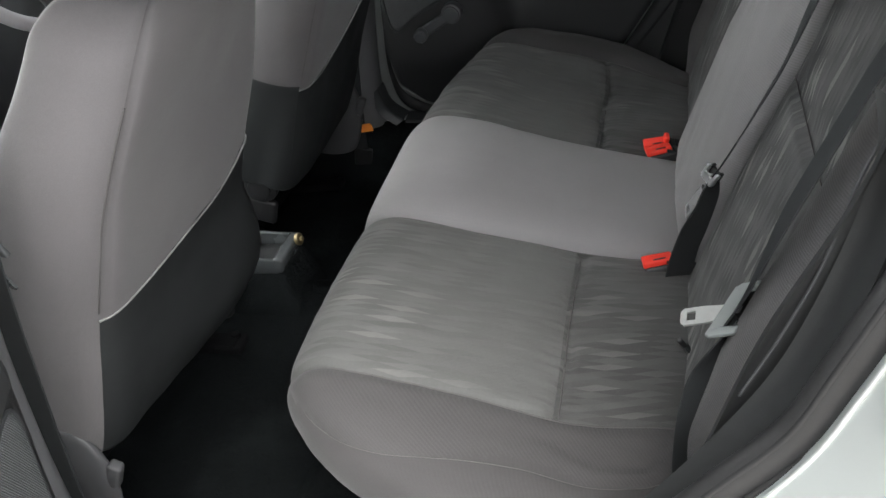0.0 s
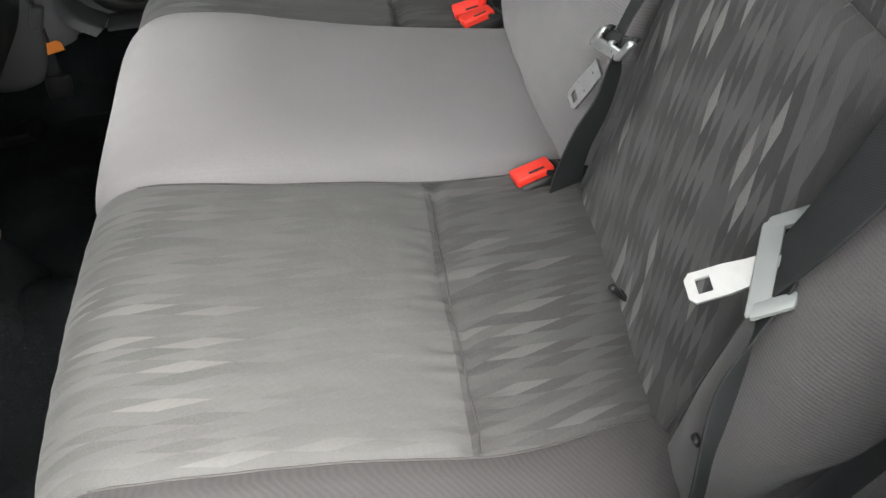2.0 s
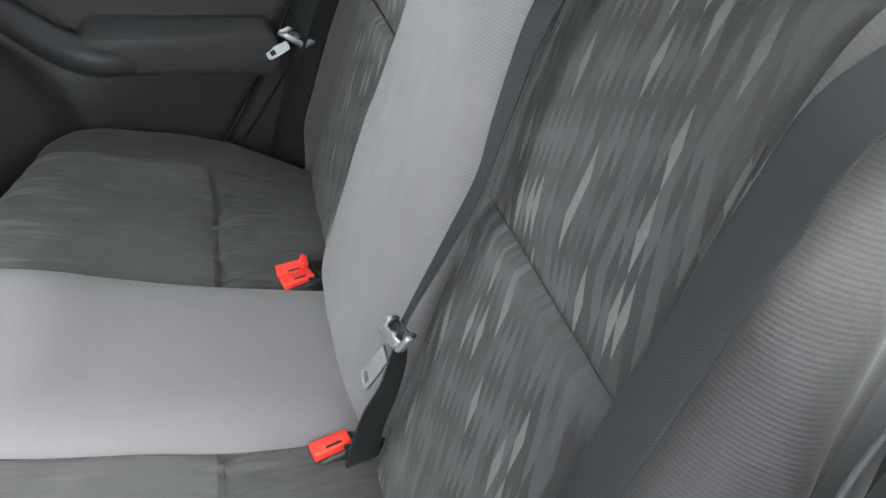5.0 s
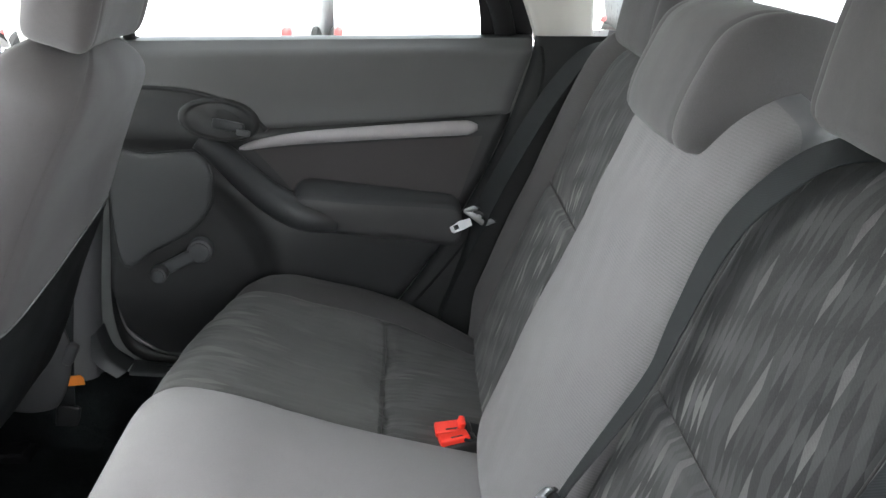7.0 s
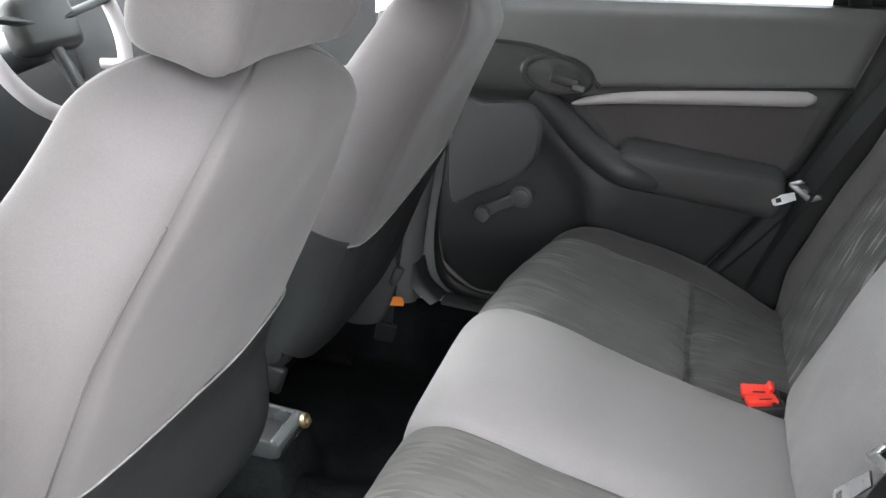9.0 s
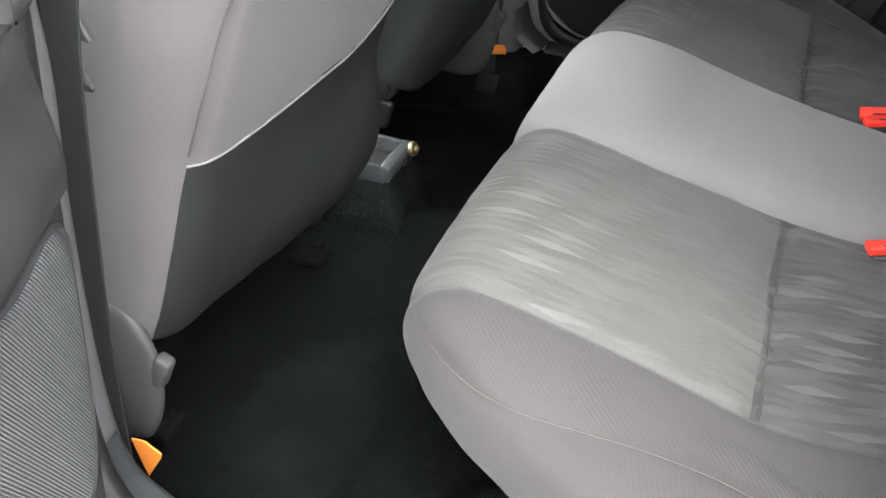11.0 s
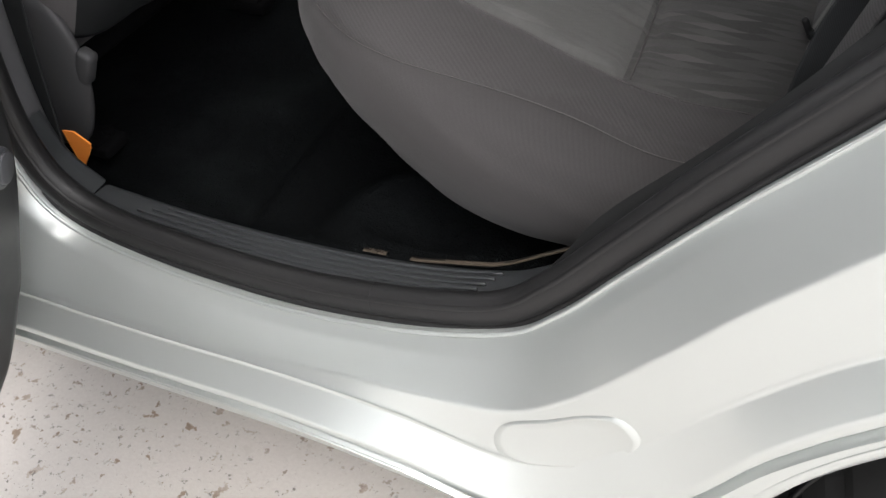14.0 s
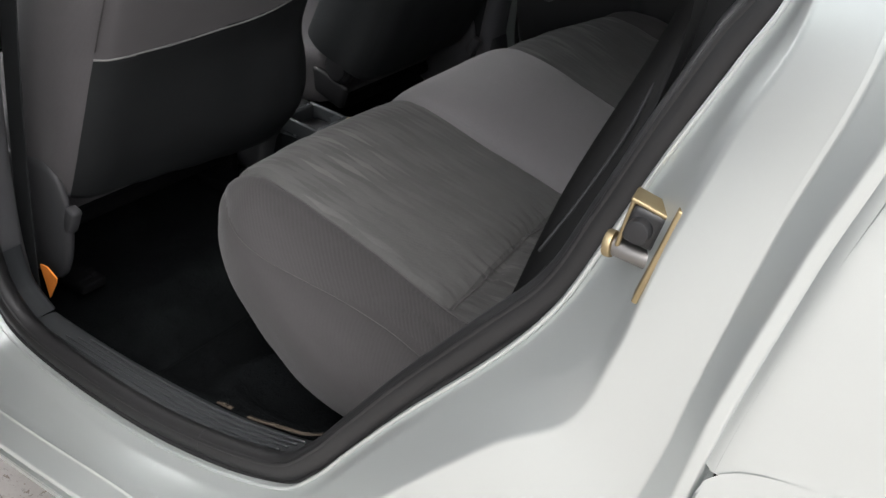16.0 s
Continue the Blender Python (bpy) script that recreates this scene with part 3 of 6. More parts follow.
strip_between("roof_panel", [[(x, y, z + 0.03 * math.cos(x * 0.9) - 0.06 * step01(x, 1.2, 2.0)) for x in (-0.55, 0, 0.6, 1.2, 1.75)] for y, z in ((-0.66, 1.40), (-0.6, 1.44), (-0.3, 1.47), (0, 1.475), (0.3, 1.47), (0.6, 1.44), (0.66, 1.40))], SILVER, body, 40, 24)
strip_between("tailgate_panel", [[(1.9, -0.76, z0), (1.98, 0, z0), (1.9, 0.76, z0)] for z0 in (0.3, 0.5, 0.8, 1.05)], SILVER, body, 30, 12)
strip_between("bonnet_panel", [[(x, y, z) for x, z in ((-2.3, 0.75), (-1.9, 0.92), (-1.45, 1.0), (-1.2, 1.04))] for y in (-0.76, -0.4, 0, 0.4, 0.76)], SILVER, body, 30, 20)
strip_between("front_panel", [[(-2.3, -0.74, z0), (-2.42, 0, z0), (-2.3, 0.74, z0)] for z0 in (0.22, 0.45, 0.75)], SILVER, body, 20, 8)
for sgn in (-1, 1):
    tube("windscreen_pillar", [(-1.2, sgn * 0.74, 1.04), (-0.85, sgn * 0.69, 1.26), (-0.5, sgn * 0.64, 1.41)], 0.03, SILVER, body, squash=(1, 0.8))
    tube("tail_pillar", [(1.85, sgn * 0.74, 1.06), (1.75, sgn * 0.69, 1.25), (1.6, sgn * 0.62, 1.39)], 0.04, SILVER, body, squash=(1, 0.8))
strip_between("roof_rail_panel", [[(x, 0.80 - 0.4 * (z - 1.05), z) for x in (-0.55, 0.2, 0.8, 1.7)] for z in (1.36, 1.385, 1.41)], SILVER, body, 30, 5)
strip_between("roof_rail_panel", [[(x, -0.80 + 0.4 * (z - 1.05), z) for x in (-0.55, 0.2, 0.8, 1.7)] for z in (1.36, 1.385, 1.41)], SILVER, body, 30, 5)


def pane(name, corners, label, shade=False):
    """A curved sheet of glass, 3 mm thick, between four corners."""
    a, b, c, d = (np.array(p, float) for p in corners)
    nrm = np.cross(b - a, d - a)
    nrm /= np.linalg.norm(nrm)
    verts = []
    for off in (0, 0.003):
        for i in range(7):
            for j in range(7):
                u, v = i / 6, j / 6
                bow = 0.015 * math.sin(math.pi * u) * math.sin(math.pi * v)
                verts.append((a * (1 - u) * (1 - v) + b * u * (1 - v) + c * u * v + d * (1 - u) * v) + nrm * (off + bow))
    f = grid_faces(7, 7)
    faces = f + [tuple(49 + k for k in q[::-1]) for q in f]
    edge = [i for i in range(7)] + [7 * i + 6 for i in range(1, 7)] + [42 + 5 - i for i in range(6)] + [7 * (5 - i) for i in range(5)]
    faces += [(edge[k], edge[(k + 1) % len(edge)], 49 + edge[(k + 1) % len(edge)], 49 + edge[k]) for k in range(len(edge))]
    ob = link_mesh(name, verts, faces, GLASS, None, label)
    ob.visible_shadow = False
    return tagged(ob, category="window", kind="structure")


pane("windscreen", [(-1.2, -0.70, 1.05), (-1.2, 0.70, 1.05), (-0.52, 0.60, 1.40), (-0.52, -0.60, 1.40)], "clear curved windscreen glass")
pane("rear_window", [(1.86, -0.70, 1.08), (1.86, 0.70, 1.08), (1.68, 0.58, 1.38), (1.68, -0.58, 1.38)], "clear rear window glass")
pane("quarter_window_near", [(1.14, -0.80, 1.09), (1.80, -0.74, 1.09), (1.6, -0.64, 1.36), (1.06, -0.69, 1.36)], "clear rear quarter window glass")
pane("quarter_window_far", [(1.065, 0.79, 1.10), (1.80, 0.74, 1.09), (1.6, 0.64, 1.36), (1.05, 0.69, 1.36)], "clear rear quarter window glass")


def build_ceiling():
    verts = [(x, y, 1.40 + 0.02 * math.cos(y * 2) - 0.02 * step01(x, 1.0, 1.8)) for x in np.linspace(-0.55, 1.72, 14) for y in np.linspace(-0.62, 0.62, 14)]
    ob = link_mesh("ceiling", verts, grid_faces(14, 14), HEADLINER, None, "pale woven headliner under the roof")
    tagged(ob, category="headliner", kind="structure")


build_ceiling()


# ---- carpeted floor ----
def floor_height(x, y):
    z = 0.262
    z += 0.115 * bell(y - 0.03, 0.095) * (1 - 0.35 * step01(x, -0.2, 0.5))
    z += 0.018 * step01(x, 0.183, 0.196) * step01(-y, 0.10, 0.22) + 0.067 * step01(x, 0.19, 0.42) + 0.06 * step01(x, 0.6, 0.85)
    ring = math.hypot((x - 0.46) / 1.5, y + 0.575)
    z += 0.026 * bell(ring - 0.065, 0.025) * (1 - step01(x, 0.46, 0.62)) - 0.028 * bell(ring, 0.045)
    w = step01(abs(y), 0.615, 0.69)
    edge = float(np.interp(x, [-1.2, 0.09, 0.2, 0.3, 0.42, 0.52, 0.62, 0.75, 1.0], [0.41, 0.405, 0.395, 0.391, 0.395, 0.408, 0.434, 0.47, 0.47]))
    z = z * (1 - w) + (edge - 0.002) * w
    return z + 0.004 * noise.noise((x * 9, y * 9, 0.3)) * (1 - w)


def build_floor():
    xs, ys = np.linspace(-1.25, 0.98, 190), np.linspace(-0.698, 0.698, 150)
    verts = [(x, y, floor_height(x, y)) for x in xs for y in ys]
    ob = link_mesh("floor", verts, grid_faces(190, 150), CARPET, None, "black worn loop-pile carpet over the footwell and tunnel")
    tagged(ob, category="carpet", kind="structure")
    under = part("floor_pan", rbox((3.2, 1.36, 0.02), (0.2, 0, 0.205), bevel=0.005), BLACK, None, "black underbody floor pan")
    tagged(under, category="floor pan", kind="structure")


build_floor()


def build_torn_edge():
    """The frayed cut edge of the carpet along the scuff plate."""
    rng = random.Random(4)
    verts, faces = [], []
    for lo, hi in ((0.435, 0.462), (0.49, 0.66)):
        n = 26
        base = len(verts)
        for i in range(n):
            x = lo + (hi - lo) * i / (n - 1)
            z = np.interp(x, [0.4, 0.5, 0.58, 0.66], [0.4025, 0.4105, 0.428, 0.466])
            y = np.interp(x, [0.4, 0.5, 0.6, 0.66], [-0.688, -0.688, -0.686, -0.672])
            w = (0.0013 if hi < 0.48 else 0.0007) * (0.05 + rng.random() ** 2) * math.sin(math.pi * (i + 0.5) / n) ** 0.5
            verts += [(x, y, z + 0.001), (x, y - 0.002, z + w), (x, y + 0.004, z + w * 0.9), (x, y + 0.005, z)]
        faces += [(base + 4 * i + j, base + 4 * i + (j + 1) % 4, base + 4 * i + 4 + (j + 1) % 4, base + 4 * i + 4 + j) for i in range(n - 1) for j in range(4)]
    ob = link_mesh("carpet_edge", verts, faces, TORN, None, "frayed tan backing along the torn carpet edge")
    tagged(ob, category="carpet", kind="structure")


build_torn_edge()


# ---- door seals, scuff plates, pillars ----
SEAL = [(0.185, 1.30), (0.18, 1.1), (0.160, 0.95), (0.128, 0.80), (0.090, 0.62), (0.083, 0.50), (0.108, 0.432), (0.20, 0.402), (0.36, 0.392), (0.49, 0.405), (0.606, 0.436), (0.664, 0.487),
        (0.711, 0.548), (0.777, 0.636), (0.858, 0.736), (0.913, 0.805), (0.945, 0.876), (0.975, 0.948), (1.003, 1.011), (1.026, 1.06), (1.008, 1.115), (0.962, 1.19), (0.908, 1.275), (0.83, 1.352), (0.6, 1.392), (0.3, 1.395), (0.21, 1.375)]


def build_seal(sgn, name, label, mat=RUBBER):
    run = [(x - (0.016 * step01(z, 0.42, 0.52) if sgn < 0 and x < 0.19 else 0.0), z) for x, z in SEAL]
    pts = [(x, sgn * (0.745 - 0.42 * max(0.0, z - 1.06)), z) for x, z in run]
    c = spline(pts, 240, closed=True)
    fat = np.array([0.0165 - 0.0075 * step01(q[2], 1.02, 1.12) for q in c])
    ob = tube(name, pts, fat, mat, None, label, 240, 14, (1.15, 0.95), closed=True, up=(0, 1, 0))
    tagged(ob, category="door seal", kind="structure")
    for at, dy, r in ((0.0125, 0.012, 0.0045), (-0.0105, 0.010, 0.0035)):
        line = [(x, sgn * (0.745 + dy - 0.42 * max(0.0, z - 1.06)), z) for x, z in outward(run, at)]
        tube("lip", line[1:-1], r, mat, ob, "black rubber seal lip", 240, 8, up=(0, 1, 0))
    for k in (int(np.argmin((c[:, 0] - x) ** 2 + (c[:, 2] - z) ** 2)) for x, z in ((0.48, 0.403), (0.103, 0.437))):
        d = (c[k + 1] - c[k - 1]) / np.linalg.norm(c[k + 1] - c[k - 1])
        tube("joint", [c[k] - d * 0.0006, c[k], c[k] + d * 0.0006], 0.0169, BLACK, ob, "dark butt joint in the seal", 4, 16, (1.15, 0.95), up=(0, 1, 0))
    return ob


build_seal(-1, "door_seal_near", "black rubber door seal round the open rear aperture")
build_seal(1, "door_seal_far", "black rubber door seal round the closed rear aperture")


def build_scuff(sgn):
    sc = thing("scuff_plate", (0.35, sgn * 0.71, 0.40), "ribbed grey plastic scuff plate on the rear door sill", "scuff plate", "scuff plates")
    xs = [0.098, 0.2, 0.3, 0.42, 0.52, 0.60, 0.645]
    def zz(x):
        return float(np.interp(x, [0.09, 0.2, 0.3, 0.42, 0.52, 0.60, 0.645], [0.408, 0.398, 0.395, 0.399, 0.412, 0.431, 0.456]))
    prof = [(0.684, -0.03), (0.686, -0.004), (0.690, 0.0), (0.733, 0.004), (0.738, -0.002), (0.739, -0.03)]
    strip_between("plate", [[(x, sgn * y, zz(x) + dz) for x in xs] for y, dz in prof], SCUFF, sc, 80, 14)
    for k in range(4):
        y = 0.697 + 0.0085 * k
        tube("rib", [(x, sgn * y, zz(x) + 0.0015 + 0.004 * (y - 0.69) / 0.043) for x in (0.19 - 0.015 * k, 0.3, 0.42, 0.52, 0.595 - 0.006 * k)], 0.0017, SCUFF, sc, count=40, sides=6)
    front = [(0.04, 0.50), (0.055, 0.445), (0.095, 0.409)]
    strip_between("front_cap", [[(x + o, sgn * y, z + o * 0.5) for x, z in front] for y, o in ((0.675, -0.02), (0.685, -0.002), (0.70, 0.0), (0.733, 0.004), (0.74, 0.0))], SCUFF, sc, 20, 10, "grey plastic corner cap")
    back = [(0.62, 0.442), (0.64, 0.455), (0.665, 0.479), (0.70, 0.53), (0.78, 0.625), (0.85, 0.72), (0.91, 0.82), (0.95, 0.93), (0.97, 1.02), (0.965, 1.075)]
    strip_between("rear_cap", [[(x + o * step01(x, 0.58, 0.70), sgn * max(y, float(np.interp(x, [0.62, 0.66, 0.70, 0.74], [0.722, 0.706, 0.684, 0.672]))), z - o * 0.6 * step01(x, 0.58, 0.70)) for x, z in back] for y, o in ((0.694, -0.012), (0.698, -0.006), (0.706, -0.002), (0.720, 0.0), (0.74, 0.0))], PILLAR_DARK, sc, 40, 10, "charcoal plastic aperture trim")


LIP_GREY = plastic("beige_grey_plastic", (0.20, 0.19, 0.175), 0.5)
LIP = [(0.87, -0.700, 0.80), (0.90, -0.695, 0.86), (0.929, -0.690, 0.929), (0.950, -0.690, 1.007), (0.967, -0.695, 1.06), (0.958, -0.690, 1.115), (0.9325, -0.687, 1.1745), (0.883, -0.643, 1.2785), (0.85, -0.62, 1.335)]
for piece, thick, mat, label in ((LIP[:5], 0.0015, TRIM, "charcoal edge of the lower rear pillar trim"), ([(x + 0.014, y, z) for x, y, z in LIP[4:]], 0.0032, LIP_GREY, "pale edge of the upper rear pillar trim beside the seal")):
    lip = tube("trim", piece, thick, mat, None, label, 50, 8, up=(0, 1, 0))
    tagged(lip, category="trim edge", kind="structure")


build_scuff(-1)
build_scuff(1)


def build_b_pillar(sgn, name):
    p = thing(name, (0.0, sgn * 0.70, 0.40), "grey plastic trim on the middle door pillar", "pillar trim", "", "structure")
    back = 0.004 if sgn < 0 else 0.0
    rows = [(x - back * step01(z, 0.42, 0.6), z) for x, z in ((0.042, 0.40), (0.040, 0.50), (0.055, 0.62), (0.083, 0.774), (0.112, 0.90), (0.122, 1.0), (0.128, 1.06))]
    sec = [(-0.17, 0.745), (-0.17, 0.69), (-0.15, 0.668), (-0.06, 0.662), (-0.02, 0.668), (-0.004, 0.69), (0.0, 0.735), (-0.01, 0.75)]
    strip_between("lower_trim", [[(x + dx, sgn * y, z) for x, z in rows] for dx, y in sec], TRIM_SOFT, p, 40, 30)
    rows = [(0.128 - back, 1.058), (0.135 - back, 1.2), (0.15 - back, 1.395)]
    strip_between("upper_trim", [[(x + dx * 0.75, sgn * (y - 0.40 * (z - 1.05)), z) for x, z in rows] for dx, y in sec], PILLAR_LIGHT, p, 20, 26, "pale plastic upper pillar trim")


build_b_pillar(-1, "pillar_near")
build_b_pillar(1, "pillar_far")


def build_c_pillar(sgn, name):
    p = thing(name, (1.0, sgn * 0.70, 0.5), "charcoal lower and pale upper trim on the rear pillar", "pillar trim", "", "structure")
    lower = []
    rims = ((0.40, 0.515, 1.10, 0.70), (0.52, 0.650, 1.15, 0.70), (0.70, 0.780, 1.2, 0.70), (0.86, 0.868, 1.25, 0.70), (1.0, 0.921, 1.3, 0.70), (1.075, 0.943, 1.35, 0.70), (1.10, 0.946, 1.35, 0.69)) if sgn > 0 else ((0.40, 0.72, 1.10, 0.675), (0.52, 0.765, 1.15, 0.675), (0.70, 0.832, 1.2, 0.675), (0.86, 0.885, 1.25, 0.682), (1.0, 0.945, 1.3, 0.69), (1.075, 0.968, 1.35, 0.69), (1.09, 0.97, 1.35, 0.67))
    for z, x0, x1, y in rims:
        lower.append([(x0, sgn * (y + 0.02), z), (x0 + 0.02, sgn * y, z), ((x0 + x1) / 2, sgn * (y - 0.015), z), (x1, sgn * (y - 0.02), z)])
    strip_between("lower_trim", lower, PILLAR_DARK, p, 30, 30)
    up = []
    rows = ((1.087, 0.985, 1.055, 0.715), (1.11, 0.975, 1.055, 0.70), (1.2, 0.945, 1.045, 0.665), (1.30, 0.89, 1.03, 0.625), (1.395, 0.83, 1.06, 0.585)) if sgn < 0 else ((1.087, 0.95, 1.055, 0.715), (1.11, 0.945, 1.055, 0.70), (1.2, 0.905, 1.045, 0.665), (1.30, 0.83, 1.03, 0.625), (1.395, 0.72, 1.06, 0.585))
    for z, x0, x1, y in rows:
        up.append([(x0 - 0.004, sgn * (y + 0.03), z), (x0, sgn * (y + 0.004), z), (x0 + 0.015, sgn * y, z), ((x0 + x1) / 2, sgn * (y - 0.012), z), (x1 - 0.015, sgn * y, z), (x1, sgn * (y + 0.01), z), (x1 + 0.003, sgn * (y + 0.06), z)])
    strip_between("upper_trim", up, PILLAR_LIGHT, p, 40, 24, "pale smooth upper pillar trim")


build_c_pillar(-1, "rear_pillar_near")
build_c_pillar(1, "rear_pillar_far")
# parcel shelf behind the backrests
shelf = part("parcel_shelf", joined(rbox((0.62, 1.22, 0.02), (1.50, 0, 1.0), bevel=0.006), rbox((0.03, 1.2, 0.05), (1.20, 0, 0.985), bevel=0.01)), TRIM_SOFT, None, "grey carpeted parcel shelf behind the rear backrest")
tagged(shelf, category="parcel shelf", kind="structure")


# ---- rear seat ----
Y_HUMP0, Y_HUMP1 = -0.122, 0.205
CROSS = 0.655


SIDE_N, SIDE_F, SKIRT = -0.48, 0.545, 0.66


def seam_z(x):
    """Height of the stitched seam on the cushion's sides."""
    return float(np.interp(x, [0.30, 0.348, 0.394, 0.436, 0.477, 0.524, 0.572, 0.62, 0.666, 0.712, 0.77, 0.84], [0.622, 0.6155, 0.606, 0.597, 0.586, 0.571, 0.556, 0.541, 0.527, 0.514, 0.503, 0.50]))


def pucker(q, along):
    return 0.0016 * noise.noise((q[0] * along[0], q[1] * along[1], q[2] * 8))


def build_cushion():
    seat = thing("rear_seat_cushion", (0.58, 0.02, 0.35), "grey cloth rear bench cushion with raised plain middle and shard pattern", "seat cushion")
    prof = [(0.86, 0.46), (0.852, 0.502), (0.80, 0.519), (0.65, 0.547), (0.52, 0.591), (0.42, 0.635), (0.365, 0.646), (0.325, 0.626), (0.312, 0.585), (0.335, 0.535), (0.39, 0.47),
            (0.455, 0.41), (0.53, 0.374), (0.63, 0.365), (0.74, 0.37), (0.84, 0.40)]

    def place(a, x, z):
        x -= 0.015 * (1 - step01(x, 0.36, 0.62)) * (1 - step01(-a, 0.43, 0.57)) * (1 - step01(a, 0.2, 0.35))
        x += 0.045 * (1 - step01(x, 0.34, 0.66)) * step01(a, 0.32, 0.62)
        low = step01(0.58 - z, 0.0, 0.1) * step01(-a, 0.3, 0.5) * (1 - step01(x, 0.6, 0.75))
        x += 0.012 * low
        z += 0.010 * low
        y = 0.02 + (a - 0.02) * (1 - 0.05 * step01(x, 0.66, 0.84))
        if a < 0:
            y -= 0.03 * (1 - step01(x, 0.34, 0.62)) * step01(-a, 0.02, 0.13) * (1 - step01(-a, 0.48, 0.58))
            z -= 0.022 * step01(-a, 0.28, 0.47) * step01(x, 0.48, 0.66) * step01(z, 0.42, 0.50) * 0.75
            lift = 0.0
        else:
            lift = 0.75 * step01(a, 0.45, 0.60)
        return np.array((x, y, z + 0.085 * lift * bell(x - 0.62, 0.17) * step01(z, 0.42, 0.50)))

    def disp(q, a, phi, p, nor):
        x = q[0]
        top = step01(nor[2] - 0.9 * nor[0], -0.1, 0.3)
        d = 0.0
        mid = (a - 0.5 * (Y_HUMP0 + Y_HUMP1)) / (0.5 * (Y_HUMP1 - Y_HUMP0))
        if abs(mid) < 1:
            d += (0.033 * (1 - abs(mid) ** 7) + 0.006 * (1 - mid * mid) * mid) * (1 - 0.35 * step01(x, 0.62, 0.83)) * (0.35 + 0.65 * step01(x, 0.33, 0.48))
        near, far = SIDE_N, SIDE_F
        if near < a < Y_HUMP0 or Y_HUMP1 < a < far:
            lo, hi = (near, Y_HUMP0) if a < 0 else (Y_HUMP1, far)
            w = math.sin(math.pi * (a - lo) / (hi - lo))
            d += 0.007 * w ** 0.6 * step01(abs(x - CROSS), 0.0, 0.05)
            d -= 0.0075 * bell(x - CROSS - 0.006 * math.sin(30 * a), 0.007)
            d += 0.007 * noise.noise((x * 14, a * 110, 1.0)) * bell(x - CROSS, 0.028)
        for line in (Y_HUMP0, Y_HUMP1, near, far):
            d -= 0.006 * bell(a - line, 0.006)
        if phi != 0.0:
            d -= 0.0028 * bell(q[2] - seam_z(q[0]), 0.007) * step01(abs(nor[1]), 0.25, 0.6)
            if q[2] < seam_z(q[0]):
                d += 0.006 * bell(q[2] - 0.50, 0.05)
        return (d + (0.3 if abs(mid) < 1 else 1.0) * pucker(q, (26, 40))) * (0.25 + 0.75 * top if abs(phi) < 0.7 else 1.0) * (1 - step01(abs(phi), 0.95, 1.25))

    bodyg = pillow(prof, (0.58, 0.47), SIDE_N, SIDE_F, 0.16, 0.15, place, nu=250, nv=190, disp=disp, caps=34)

    def which(m, a, phi, p, nor):
        if abs(phi) > 0.12 and m[2] < seam_z(m[0]):
            return "side_skirt" if a < 0 else "side_skirt/far"
        if a < SIDE_N:
            return "side_bolster"
        if a > SIDE_F:
            return "side_bolster/far"
        if Y_HUMP0 < a < Y_HUMP1:
            return "centre_panel"
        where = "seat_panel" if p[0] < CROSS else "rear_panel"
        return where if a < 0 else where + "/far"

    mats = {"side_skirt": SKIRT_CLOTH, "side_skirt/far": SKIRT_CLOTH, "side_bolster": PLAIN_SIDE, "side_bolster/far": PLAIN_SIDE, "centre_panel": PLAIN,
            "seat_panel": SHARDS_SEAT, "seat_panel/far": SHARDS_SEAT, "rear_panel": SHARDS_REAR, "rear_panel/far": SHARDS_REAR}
    labels = {"seat_panel": "grey cloth panel with pale slanting shards", "rear_panel": "grey cloth rear panel with pale shards", "centre_panel": "plain grey raised middle panel"}
    skin(which, bodyg, seat, mats, labels)
    # stitched thread along the seams
    g = bodyg["g"]
    rows = bodyg["rows"]
    ax = np.array([r[0] for r in rows])
    ph = np.array([r[2] for r in rows])
    p2 = bodyg["p2"]
    tops = [j for j in range(len(p2)) if 0.368 < p2[j][0] < 0.84 and p2[j][1] > (0.615 if p2[j][0] < 0.42 else 0.50)]
    tops.sort(key=lambda j: p2[j][0])

    for line in (SIDE_N, SIDE_F, Y_HUMP0, Y_HUMP1):
        i = int(np.argmin(abs(ax - line)))
        tube("seam", [g[i, j] + np.array((0, 0, 0.0006)) for j in tops[::3]], 0.0010, SEAM, seat, count=90, sides=5)
    for lo, hi in ((SIDE_N, Y_HUMP0), (Y_HUMP1, SIDE_F)):
        j = min(tops, key=lambda k: abs(p2[k][0] - CROSS))
        ids = [i for i in range(len(ax)) if lo < ax[i] < hi and abs(ph[i]) < 0.7]
        tube("seam", [g[i, j] + np.array((0, 0, 0.0006)) for i in ids[::4]], 0.0012, SEAM, seat, count=60, sides=5)
    gn, nn = g.reshape(-1, 3), bodyg["nor"].reshape(-1, 3)
    for sgn in (-1, 1):
        xs = np.linspace(0.352, 0.80, 33)
        ys = []
        for x in xs:
            side = gn[(sgn * gn[:, 1] > 0.50) & (sgn * nn[:, 1] > 0.35)]
            d2 = (side[:, 0] - x) ** 2 + (side[:, 2] - seam_z(x)) ** 2
            k = side[np.argsort(d2)[:9]]
            A = np.stack([np.ones(len(k)), k[:, 0] - x, k[:, 2] - seam_z(x)], 1)
            ys.append(float(np.linalg.lstsq(A, k[:, 1], rcond=None)[0][0]))
        fit = 0.5 * np.array(ys) + 0.5 * np.polyval(np.polyfit(xs, ys, 6), xs)
